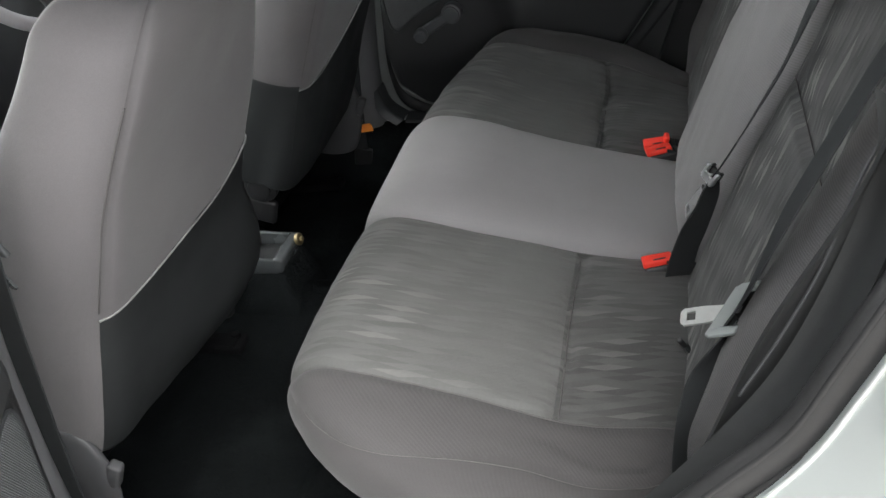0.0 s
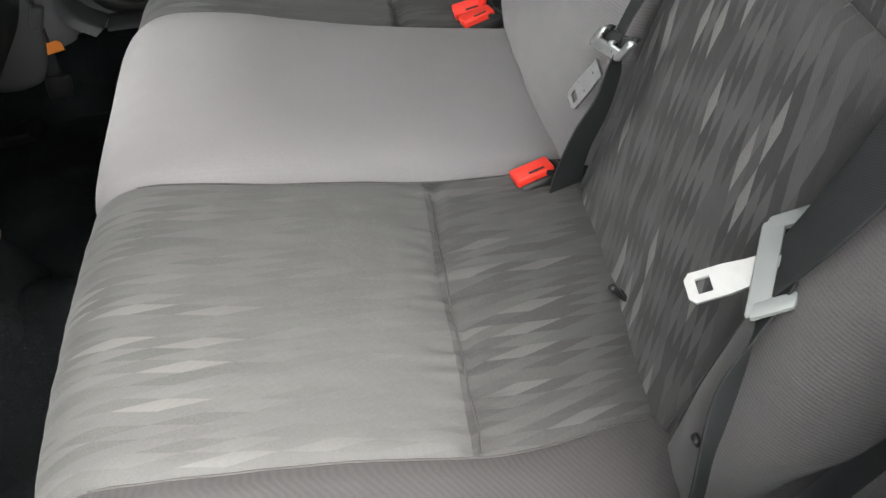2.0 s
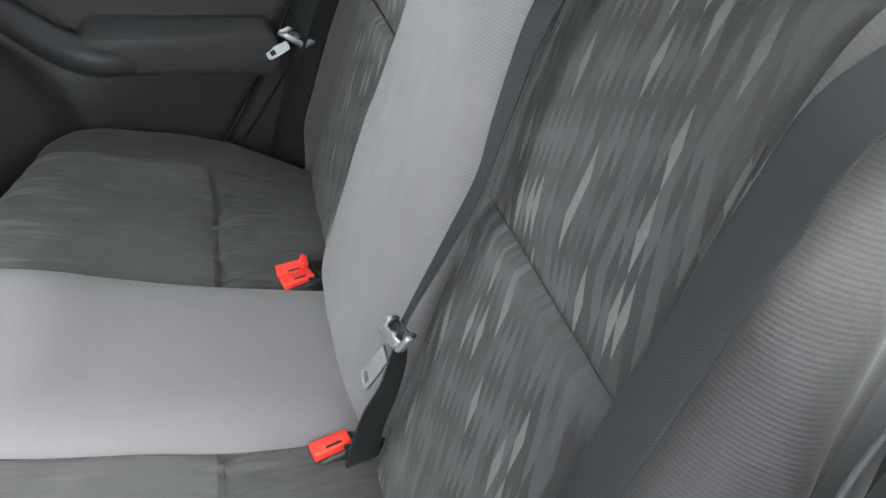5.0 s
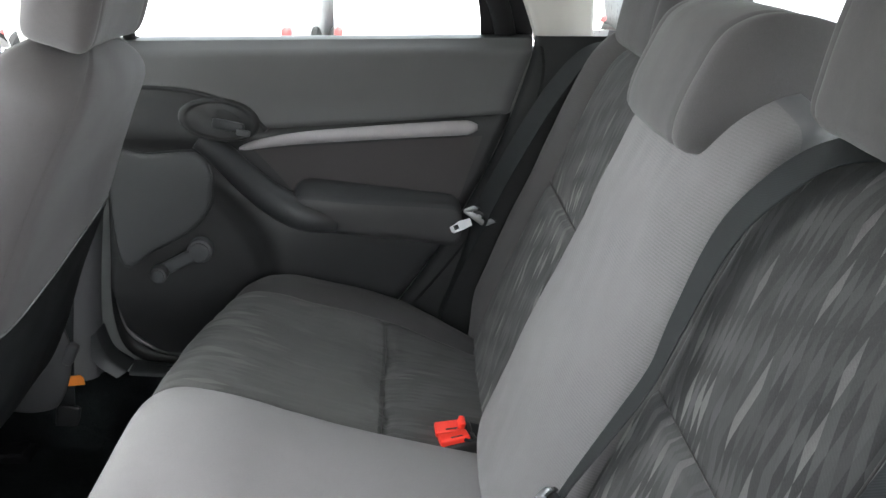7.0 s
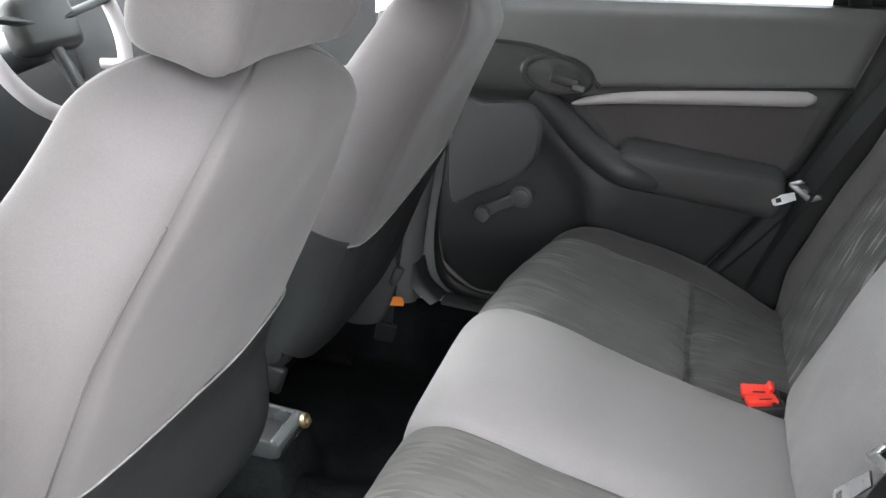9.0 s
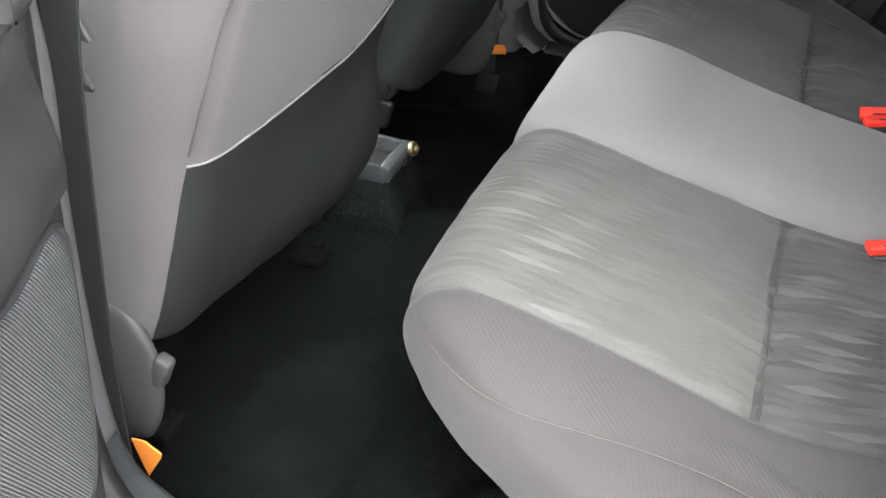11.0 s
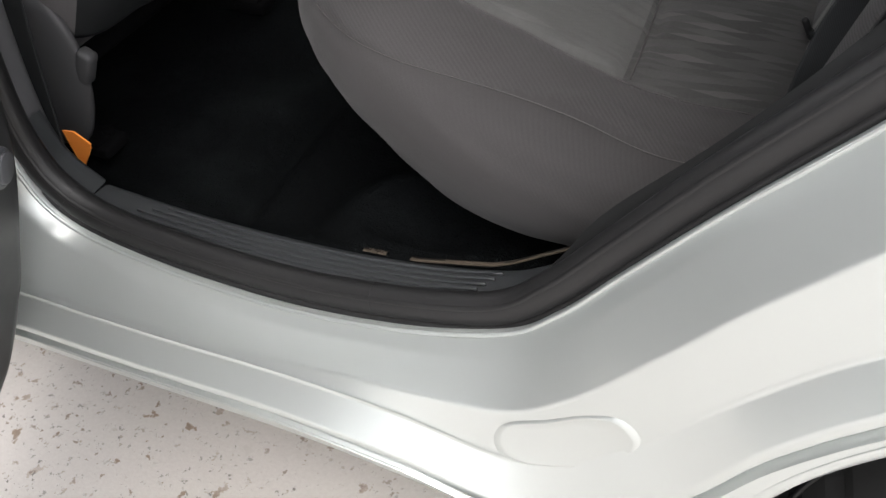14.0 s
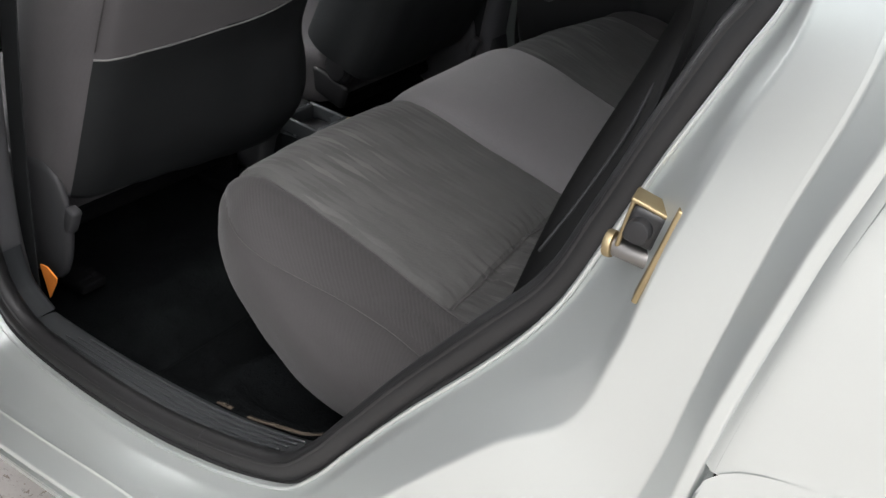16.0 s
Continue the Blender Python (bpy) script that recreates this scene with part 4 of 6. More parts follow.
        tube("seam", [(x, y + sgn * 0.0014, seam_z(x) + 0.0022 * step01(x, 0.46, 0.66)) for x, y in zip(xs, fit)], 0.0005, STITCH if sgn < 0 else SEAM, seat, "pale stitched seam" if sgn < 0 else "", 140, 5)
    return bodyg


build_cushion()
strap = thing("pull_strap", (0.81, -0.339, 0.522), "short black pull strap tucked behind the bench cushion", "strap")
part("tab", rbox((0.008, 0.008, 0.030), (0.816, -0.339, 0.538), (6, -28, 14), 0.003), BLACK, strap)
part("loop", rbox((0.006, 0.012, 0.03), (0.825, -0.337, 0.524), (6, -28, 10), 0.003), WEBBING, strap, "black webbing loop")
TH = math.atan(0.4246)
TV, NV = np.array((math.sin(TH), 0, math.cos(TH))), np.array((-math.cos(TH), 0, math.sin(TH)))
BACK0 = np.array((0.82, 0.0, 0.516))


def on_back(y, s, d=0.0):
    """A place on the rear backrest: across, up the slope, out from it."""
    return BACK0 + TV * s + NV * d + np.array((0, y, 0))


BACK_PROF = [(-0.05, -0.10), (-0.062, -0.04), (-0.04, -0.004), (0.1, 0.002), (0.25, 0.004), (0.37, 0.0), (0.5, 0.0), (0.575, -0.006), (0.622, -0.036), (0.632, -0.08), (0.60, -0.115), (0.4, -0.12), (0.1, -0.12)]
CREASE = 0.364


def back_place(a, s, d):
    return on_back(a, s, d)


def panel_form(a, s, lo, hi):
    """Padding of a side panel: a lower and an upper cushion with a crease between them."""
    w = max(0.0, math.sin(math.pi * (a - lo) / (hi - lo))) ** 0.5
    low = 0.009 * w * step01(s, 0.0, 0.12) * (1 - step01(s, CREASE - 0.014, CREASE))
    high = 0.006 * w * step01(s, CREASE, CREASE + 0.05) * (1 - step01(s, 0.52, 0.6))
    return low + high - 0.003 * bell(s - CREASE, 0.004)


def front_side(nor):
    return step01(float(np.dot(nor, NV)), 0.0, 0.4)


def build_backrests():
    near = thing("rear_bench_back", on_back(-0.38, 0.0), "narrow grey cloth rear seat back with shard patterned panels", "seat backrest", "rear backrests")

    def disp(q, a, phi, p, nor):
        f = front_side(nor)
        d = 0.0
        s = p[0]
        if a < -0.485:
            d += 0.034 * math.sin(min(1.0, (-0.485 - a) / 0.055) * math.pi / 2) * step01(s, -0.03, 0.1) * (1 - 0.5 * step01(s, 0.5, 0.62))
        elif a < -0.165:
            d += panel_form(a, s, -0.485, -0.165)
        d -= 0.007 * bell(a + 0.485, 0.006) + 0.005 * bell(a + 0.168, 0.006)
        return d * f + pucker(q, (30, 30))

    g = pillow([(s + 0.045 * step01(s, 0.5, 0.6), d) for s, d in BACK_PROF], (0.29, -0.06), -0.55, -0.168, 0.045, 0.022, back_place, nu=120, nv=180, disp=disp, caps=16, power=2.4)

    def which(m, a, phi, p, nor):
        if np.dot(nor, NV) < -0.05 or p[1] < -0.03:
            return "rear_cover"
        if a < -0.485:
            return "outer_bolster"
        return "lower_panel" if p[0] < CREASE else "upper_panel"

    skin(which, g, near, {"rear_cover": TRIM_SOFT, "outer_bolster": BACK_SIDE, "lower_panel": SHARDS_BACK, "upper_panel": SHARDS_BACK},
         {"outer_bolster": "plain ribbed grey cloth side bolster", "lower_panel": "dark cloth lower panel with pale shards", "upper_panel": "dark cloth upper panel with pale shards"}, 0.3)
    tube("seam", [on_back(y, CREASE, 0.0005) for y in (-0.48, -0.4, -0.3, -0.2, -0.17)], 0.0008, SEAM, near, count=40, sides=5)
    tube("seam", [on_back(-0.485, s, 0.0022) for s in (0.0, 0.15, 0.3, 0.45, 0.56)], 0.0012, SEAM, near, count=50, sides=5)

    wide = thing("rear_bench_back", on_back(0.25, 0.0), "wide grey cloth rear seat back with a plain middle", "seat backrest", "rear backrests")
    M0, M1, F1 = -0.135, 0.285, 0.575

    def disp2(q, a, phi, p, nor):
        f = front_side(nor)
        s = p[0]
        d = 0.0
        if a < M1:
            w = (a - 0.5 * (M0 + M1)) / (0.5 * (M1 - M0))
            d += 0.036 * max(0.0, 1 - abs(w) ** 3.5) * step01(s, -0.05, 0.05)
        elif a < F1:
            d += panel_form(a, s, M1, F1)
        else:
            d += 0.026 * math.sin(min(1.0, (a - F1) / 0.05) * math.pi / 2) * step01(s, -0.03, 0.1)
        d -= 0.008 * bell(a - M1, 0.006) + 0.006 * bell(a - F1, 0.006)
        return d * f + pucker(q, (30, 30))

    g2 = pillow([(s + 0.03 * step01(s, 0.5, 0.6), d) for s, d in BACK_PROF], (0.29, -0.06), -0.11, 0.615, 0.03, 0.05, back_place, nu=170, nv=170, disp=disp2, caps=16, power=2.4)

    def which2(m, a, phi, p, nor):
        if np.dot(nor, NV) < -0.05 or p[1] < -0.03:
            return "rear_cover"
        if a < M1:
            return "centre_panel"
        if a > F1:
            return "outer_bolster"
        return "lower_panel" if p[0] < CREASE else "upper_panel"

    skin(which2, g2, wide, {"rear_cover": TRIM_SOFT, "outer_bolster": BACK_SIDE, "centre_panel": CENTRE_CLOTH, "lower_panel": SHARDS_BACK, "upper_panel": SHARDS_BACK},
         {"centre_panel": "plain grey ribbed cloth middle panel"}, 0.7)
    tube("seam", [on_back(y, CREASE, 0.0005) for y in (0.29, 0.38, 0.48, 0.57)], 0.0014, SEAM, wide, count=40, sides=5)


build_backrests()


def headrest(at, size, lean, label, group, lift=0.05, lip=False, fabric=None):
    """A padded headrest on two steel posts; at: the middle of its underside. lip: its front hangs down over the backrest, with an arched underside."""
    h = thing("headrest", at, label, "headrest", group)
    dx, dy, dz = size
    prof = [(-dx * 0.42, 0.0), (-dx * 0.5, dz * 0.2), (-dx * 0.5, dz * 0.6), (-dx * 0.36, dz * 0.92), (0.0, dz), (dx * 0.36, dz * 0.94), (dx * 0.5, dz * 0.6), (dx * 0.48, dz * 0.15), (dx * 0.35, -0.002), (0, -0.004)]
    if lip:
        prof = [(-dx * 0.56, -0.012), (-dx * 0.60, dz * 0.12), (-dx * 0.56, dz * 0.45), (-dx * 0.46, dz * 0.82), (-dx * 0.2, dz), (dx * 0.25, dz * 0.98), (dx * 0.5, dz * 0.78), (dx * 0.52, dz * 0.44), (dx * 0.36, dz * 0.34), (0.0, dz * 0.27), (-dx * 0.22, dz * 0.12), (-dx * 0.38, -0.010)]
    c, s = math.cos(radians(lean)), math.sin(radians(lean))

    def place(a, x, z):
        x2 = x + 0.012 * (a / (dy / 2)) ** 2
        return np.array((at[0] + x2 * c + z * s, at[1] + a, at[2] + z * c - x2 * s))

    def disp(q, a, phi, p, nor):
        return pucker(q, (20, 20)) - 0.003 * bell(a - dy * 0.36, 0.004) - 0.003 * bell(a + dy * 0.36, 0.004)

    flat = 0.42 if lip else 0.36
    g = pillow(prof, (-0.02 if lip else 0, dz * (0.62 if lip else 0.5)), -dy * flat, dy * flat, dy * (0.5 - flat), dy * (0.5 - flat), place, nu=40, nv=72, disp=disp, caps=16, power=2.3 if lip else 2.6)
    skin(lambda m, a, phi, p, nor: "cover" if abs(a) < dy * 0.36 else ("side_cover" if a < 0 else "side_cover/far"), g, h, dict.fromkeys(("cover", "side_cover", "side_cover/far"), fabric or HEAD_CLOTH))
    for y in (-dy * 0.27, dy * 0.27):
        top = np.array(at) + np.array((s * 0.03, y, 0.03 * c))
        tube("post", [top, top - np.array((s, 0, c)) * (lift * 0.5 + 0.03), top - np.array((s, 0, c)) * (lift + 0.03)], 0.0055, GREY_STEEL, h, "steel headrest post", 12, 10, up=(0, 1, 0))
        foot = np.array(at) - np.array((s, 0, c)) * (lift + 0.004) + np.array((0, y, 0))
        part("sleeve", disc(0.013, 0.014, foot, (0, lean, 0)), BLACK, h, "black plastic post sleeve")
    return h


headrest((1.098, 0.075, 1.062), (0.185, 0.275, 0.148), 12, "plain grey cloth headrest lowered over the middle backrest", "rear headrests", 0.0, True)
headrest((1.092, -0.362, 1.136), (0.14, 0.26, 0.19), 14, "plain grey cloth headrest lowered onto the narrow backrest", "rear headrests", 0.0)
headrest((1.108, 0.43, 1.098), (0.13, 0.27, 0.18), 14, "plain grey cloth headrest lowered onto the wide backrest", "rear headrests", 0.008)


# ---- front seats ----
FT, FN = np.array((0.438, 0.0, 0.899)), np.array((0.899, 0.0, -0.438))
F0 = np.array((-0.007, 0.0, 0.50))


def build_front_seat(yc, inner, label, rise):
    """inner: +1 where the car's middle lies towards +y."""
    seat = thing("front_seat", (-0.25, yc, 0.29), label, "car seat", "front seats")
    sec = [(0.0, -0.15), (0.004, 0.0), (0.0, 0.15), (-0.012, 0.205), (-0.05, 0.236), (-0.11, 0.243), (-0.165, 0.225), (-0.178, 0.19), (-0.135, 0.12), (-0.13, 0.0), (-0.135, -0.12), (-0.178, -0.19),
           (-0.165, -0.225), (-0.11, -0.243), (-0.05, -0.236), (-0.012, -0.205)]

    def wide(a):
        return 1.0 - 0.32 * step01(a, 0.37, 0.71) ** 1.3

    def place(a, d, y):
        return F0 + FT * a + FN * d * (1 - 0.24 * step01(a, 0.30, 0.66)) + np.array((0, yc + y * wide(a) + (0.02 * step01(y, -0.25, 0.1) if inner > 0 else 0.0), 0))

    def z_split(y):
        if inner < 0:
            return 0.735 + 0.10 * step01(y - yc, -0.2, 0.2)
        return 0.762 + 0.006 * math.sin(9 * (y - yc)) + 0.028 * bell((y - yc) * inner - 0.225, 0.07)

    def disp(q, a, phi, p, nor):
        back = step01(float(np.dot(nor, FN)), 0.2, 0.7)
        d = -0.004 * bell(abs(p[1]) - 0.207, 0.005) * step01(a, 0.27, 0.3)
        d += back * (0.0015 * step01(z_split(q[1]) - q[2], -0.002, 0.004) - 0.012 * bell(q[2] - 0.93, 0.07) * bell(q[1] - yc, 0.16))
        sag = (1.0 if inner > 0 else 0.35) * 0.018 + (0.034 if inner > 0 else 0.008) * step01((q[1] - yc) * inner, -0.15, 0.2)
        d += back * sag * bell(q[2] - 0.575, 0.11) * step01(0.76 - q[2], 0.0, 0.1)
        return d + 2.0 * pucker(q, (11, 13))

    g = pillow(sec, (-0.09, 0.0), 0.02, 0.615, 0.02, 0.07, place, nu=130, nv=150, disp=disp, caps=14, power=2.2)

    def which(m, a, phi, p, nor):
        if p[0] > -0.03 and abs(p[1]) < 0.214:
            return "map_pocket" if m[2] < z_split(m[1]) else "back_panel"
        if p[1] * inner > 0.15 and a < (0.31 if inner > 0 else 0.265):
            return "side_cover"
        return "side_bolster"

    skin(which, g, seat, {"map_pocket": POCKET, "side_cover": POCKET, "back_panel": FRONT_CLOTH, "side_bolster": FRONT_CLOTH}, {"map_pocket": "dark grey vinyl lower back with map pocket", "side_cover": "dark grey vinyl lower side"}, yc)
    gg = g["g"]
    flat = gg.reshape(-1, 3)
    nr = g["nor"].reshape(-1, 3)
    rear = np.where((nr @ FN) > 0.15)[0]

    def snap(y, z, lift=0.001):
        k = rear[int(np.argmin((flat[rear, 1] - y) ** 2 + (flat[rear, 2] - z) ** 2))]
        return flat[k] + nr[k] * lift

    ys = [yc + inner * v for v in (-0.214, -0.19, -0.14, -0.08, 0.0, 0.08, 0.14, 0.19, 0.212)]
    run = [snap(y, z_split(y)) for y in ys]
    edge = [snap(yc + inner * (0.222 * wide((z - 0.5) / 0.899) + 0.01 + 0.01 * inner), z, 0.001) for z in (0.80, 0.85, 0.90, 0.96, 1.02, 1.06)]
    tube("piping", run + (edge if inner > 0 else []), 0.0016, PIPING, seat, "pale piping along the map pocket", 120, 8)
    tube("seam", [snap(yc - inner * 0.214 * wide((z - 0.5) / 0.899), z, 0.0006) for z in (0.77, 0.83, 0.9, 0.97, 1.03)], 0.0012, SEAM, seat, count=60, sides=5)
    # seat squab and its frame
    squab = [(-0.10, 0.47), (-0.13, 0.545), (-0.30, 0.535), (-0.48, 0.575), (-0.56, 0.57), (-0.585, 0.52), (-0.54, 0.46), (-0.30, 0.425), (-0.12, 0.43)]
    sq = pillow(squab, (-0.33, 0.49), yc - 0.20, yc + 0.20, 0.05, 0.05, lambda a, x, z: np.array((x, a, z)), nu=30, nv=60, caps=10)
    skin(lambda *k: "squab", sq, seat, {"squab": FRONT_CLOTH})
    part("seat_frame", joined(rbox((0.42, 0.40, 0.03), (-0.31, yc, 0.415), bevel=0.01), rbox((0.05, 0.40, 0.04), (-0.13, yc, 0.43), bevel=0.012)), RAIL, seat, "black steel seat frame")
    for y in (yc - inner * 0.17, yc + inner * 0.262):
        part("seat_rail", joined(rbox((0.50, 0.045, 0.022), (-0.33, y, 0.30), bevel=0.004), rbox((0.06, 0.05, 0.018), (-0.095, y, 0.298), bevel=0.004), rbox((0.3, 0.02, 0.09), (-0.30, y, 0.355), bevel=0.004)), RAIL, seat, "black steel seat rail")
        part("rail_bolt", disc(0.010, 0.012, (-0.088, y + 0.012, 0.311), seg=6, bevel=0.001), RAIL, seat)
    # recliner cover on the outer side
    yo = yc - inner * 0.238
    cov = [(-0.028, 0.0), (-0.018, 0.085), (0.0, 0.105), (0.018, 0.085), (0.026, 0.0), (0.02, -0.10), (0.0, -0.125), (-0.02, -0.10)]

    def cplace(a, d, z):
        return np.array((-0.075 + a * 1.0 + z * 0.12, yo - inner * d * 0.5, 0.475 + z * (1 - 1.2 * a * a / 0.01 * 0.25)))

    cg = pillow(cov, (0, 0), -0.055, 0.045, 0.03, 0.042, cplace, nu=20, nv=40, caps=10, power=2.0)
    skin(lambda *k: "recliner_cover", cg, seat, {"recliner_cover": COVER}, {"recliner_cover": "grey plastic recliner cover"})
    part("cover_tip", rbox((0.022, 0.02, 0.05), (0.012, yo + inner * 0.002, 0.487), (0, 28, 0), 0.006), COVER, seat)
    # black inner recliner cover
    yi = yc + inner * 0.226
    part("inner_cover", joined(disc(0.038, 0.024, (-0.058, yi - inner * 0.006, 0.530), (90, 0, 0), 36, 0.009), disc(0.026, 0.010, (-0.058, yi + inner * 0.009, 0.530), (90, 0, 0), 36, 0.004), rbox((0.12, 0.020, 0.06), (-0.10, yi - inner * 0.006, 0.48), (0, 20, 0), 0.010)), BLACK, seat, "black plastic inner recliner cover")
    headrest(tuple(F0 + FT * rise + FN * -0.082 + np.array((0, yc, 0))), (0.105, 0.29, 0.20), 17, "plain grey cloth front headrest on steel posts", "front headrests", 0.012, fabric=FRONT_CLOTH)
    return seat


build_front_seat(-0.345, 1, "plain grey cloth front passenger seat with pocketed back", 0.685)
build_front_seat(0.385, -1, "plain grey cloth driver seat with pocketed back", 0.68)


# ---- doors ----
HX, HY = 0.05, 0.82


def door_map(sgn, swing, lean=0.0):
    c, s = math.cos(radians(swing)), math.sin(radians(swing))

    def put(x, w, z):
        """x along the car, w inward from the hinge line, z up, for a shut door; swung about its hinge."""
        z -= 0.5 * lean * (1 - step01(z, 0.43, 0.64))
        dx, dy = x - HX, -sgn * (w + lean * (z - 0.71))
        return (HX + dx * c - dy * s, sgn * HY + dx * s + dy * c, z)
    return put


def remap(bm, put):
    for v in bm.verts:
        v.co = Vector(put(*v.co))
    return bm


XF = ([0.43, 0.45, 0.5, 0.61, 0.77, 0.95, 1.09], [0.20, 0.145, 0.098, 0.088, 0.106, 0.12, 0.13])
XR = ([0.43, 0.47, 0.585, 0.703, 0.84, 0.95, 1.065, 1.09], [0.54, 0.61, 0.69, 0.775, 0.852, 0.90, 0.939, 0.942])


def xf(z):
    return float(np.interp(z, *XF))


def xr(z):
    return float(np.interp(z, *XR))


def split_z(x):
    return 0.928 + 0.05 * (x - 0.38)


def build_door(sgn, swing, name, label, lean=0.0, pivot=(0.285, 0.692), knob=(0.204, 0.651)):
    put = door_map(sgn, swing, lean)
    d = thing(name, put(HX, 0.0, 0.32), label, "car door", "rear doors", "structure")

    def sheet(nm, fn, nu, nv, mat, lab="", parent=None):
        g = [fn(i / (nu - 1), j / (nv - 1)) for i in range(nu) for j in range(nv)]
        return link_mesh(nm, [put(*q) for q in g], grid_faces(nu, nv), mat, parent or d, lab, [(q[0], q[2]) for q in g])

    def relief(x, z):
        w = 0.13 - 0.03 * step01(z, 0.60, 0.44) + 0.012 * step01(z, 0.99, 0.93)
        pod = (1 - step01(math.hypot((x - 0.20) / 0.24, (z - 0.90) / 0.12), 0.8, 1.0)) * step01(z, 0.895, 0.925)
        w += 0.014 * pod * step01(x, 0.11, 0.22)
        knee = float(np.interp(z, [0.45, 0.60, 0.68, 0.74, 0.79, 0.84, 0.88], [0.45, 0.445, 0.435, 0.415, 0.38, 0.335, 0.30]))
        w += 0.026 * bell(x - knee, 0.06 if x > knee else 0.035) * step01(z, 0.46, 0.60) * (1 - step01(z, 0.80, 0.88))
        w += 0.02 * bell(z - 0.74, 0.09) * step01(x, 0.38, 0.5) * (1 - step01(x, 0.72, 0.82))
        edge = min(x - xf(z), xr(z) - x, z - 0.43)
        w -= 0.014 * (1 - step01(edge, 0.0, 0.012))
        if z > 1.07:
            w -= 0.02 * step01(z, 1.07, 1.095)
        return w

    def lower(u, v):
        z = 0.432 + v * (0.945 - 0.432)
        x = xf(z) + u * (xr(z) - xf(z))
        z = 0.432 + v * (split_z(x) - 0.432)
        x = xf(z) + u * (xr(z) - xf(z))
        return (x, relief(x, z) - (0.006 if v > 0.995 else 0), z)

    def upper(u, v):
        z = 0.94 + v * 0.155
        x = xf(z) + u * (xr(z) - xf(z))
        z = split_z(x) + v * (1.095 - split_z(x))
        return (x, relief(x, z) + 0.004 - (0.009 if v < 0.005 else 0), z)

    sheet("lower_panel", lower, 70, 60, DOOR_PLASTIC, "charcoal plastic lower door panel")
    sheet("upper_panel", upper, 60, 24, DOOR_VINYL, "soft grey vinyl upper door panel")
    # top shelf of the trim, edges and outer skin
    sheet("window_ledge", lambda u, v: (0.13 + u * 0.81, 0.112 - v * 0.07, 1.093 + 0.004 * math.sin(v * 3.1)), 20, 6, RUBBER, "black window ledge seal")
    sheet("outer_skin", lambda u, v: (0.0 + u * ((1.0 if v > 0.3 else 0.62 + 1.2 * v)), -0.03 - 0.018 * math.sin(math.pi * v), 0.34 + v * 0.72), 20, 20, SILVER, "silver painted outer door skin")
    rim = [(xf(z), z) for z in (1.08, 0.95, 0.77, 0.61, 0.5, 0.455)] + [(0.20, 0.434), (0.35, 0.432), (0.5, 0.432)] + [(xr(z), z) for z in (0.46, 0.585, 0.703, 0.84, 0.95, 1.065)]
    tube("edge_seal", [put(x, 0.104, z) for x, z in rim], 0.005, PIPING, d, "thin pale door edge seal", 140, 8)
    rimw = [[put(x, w, z) for x, z in rim] for w in (0.104, 0.06, -0.02)]
    strip_between("door_edge", rimw, TRIM_SOFT, d, 100, 6)
    # speaker grille
    gr = [(0.128, 0.880), (0.20, 0.886), (0.292, 0.890), (0.316, 0.865), (0.321, 0.825), (0.304, 0.768), (0.261, 0.723), (0.19, 0.686), (0.122, 0.664)]
    gl = spline(gr, 60, closed=True)
    cen = np.array((0.19, 0.78))
    def mesh_rings(nm, rings, mat, lab):
        verts, uvs = [], []
        for f, h in rings:
            for q in gl:
                x, z = cen + (q - cen) * f
                verts.append(put(x, relief(x, z) + h, z))
                uvs.append((x, z))
        return link_mesh(nm, verts, grid_faces(len(rings), 60, True), mat, d, lab, uvs)
    mesh_rings("grille_frame", ((1.025, -0.002), (1.02, 0.002), (1.0, 0.004), (0.985, 0.001)), TRIM, "")
    mesh_rings("speaker_grille", ((0.99, 0.0), (0.975, 0.0035), (0.9, 0.0045), (0.7, 0.005), (0.35, 0.006), (0.01, 0.006)), GRILLE, "grey mesh speaker grille")
    # handle pod with lever
    pod = [(0.10, 1.013), (0.19, 1.013), (0.294, 1.003), (0.386, 0.97), (0.432, 0.930)]
    tube("pod_rim", [put(x, relief(x, z) + 0.004, z) for x, z in pod], 0.0055, BLACK, d, "black rim of the handle pod", 50, 8)
    px_, pz_ = [q[0] for q in pod], [q[1] for q in pod]
    sheet("pod_face", lambda u, v: (0.105 + 0.322 * u, relief(0.105 + 0.322 * u, split_z(0.105 + 0.322 * u) + v * (float(np.interp(0.105 + 0.322 * u, px_, pz_)) - split_z(0.105 + 0.322 * u))) + 0.006, split_z(0.105 + 0.322 * u) + v * (float(np.interp(0.105 + 0.322 * u, px_, pz_)) - split_z(0.105 + 0.322 * u))), 40, 16, DOOR_PLASTIC, "charcoal plastic handle pod")
    oc, orx, orz = (0.345, 0.952), 0.068, 0.036
    verts = []
    for f, h in ((1.12, 0.004), (1.05, 0.014), (0.96, 0.015), (0.9, 0.011), (0.8, 0.0085), (0.01, 0.008)):
        for k in range(36):
            a = 2 * math.pi * k / 36
            x, z = oc[0] + orx * f * math.cos(a), oc[1] + orz * f * math.sin(a) - 0.12 * orx * f * math.cos(a)
            verts.append(put(x, relief(x, z) + h, z))
    hnd = link_mesh("door_handle", verts, grid_faces(6, 36, True), BLACK, d, "black recessed inner door handle")
    wv = relief(*oc)
    part("lever", remap(rbox((0.060, 0.010, 0.020), (0.364, wv + 0.013, 0.944), (0, 12, 0), 0.005), put), TRIM, hnd)
    part("lock_tab", remap(rbox((0.026, 0.010, 0.012), (0.392, wv + 0.018, 0.931), (0, 12, 0), 0.003), put), TRIM_SOFT, hnd, "pale lock tab")
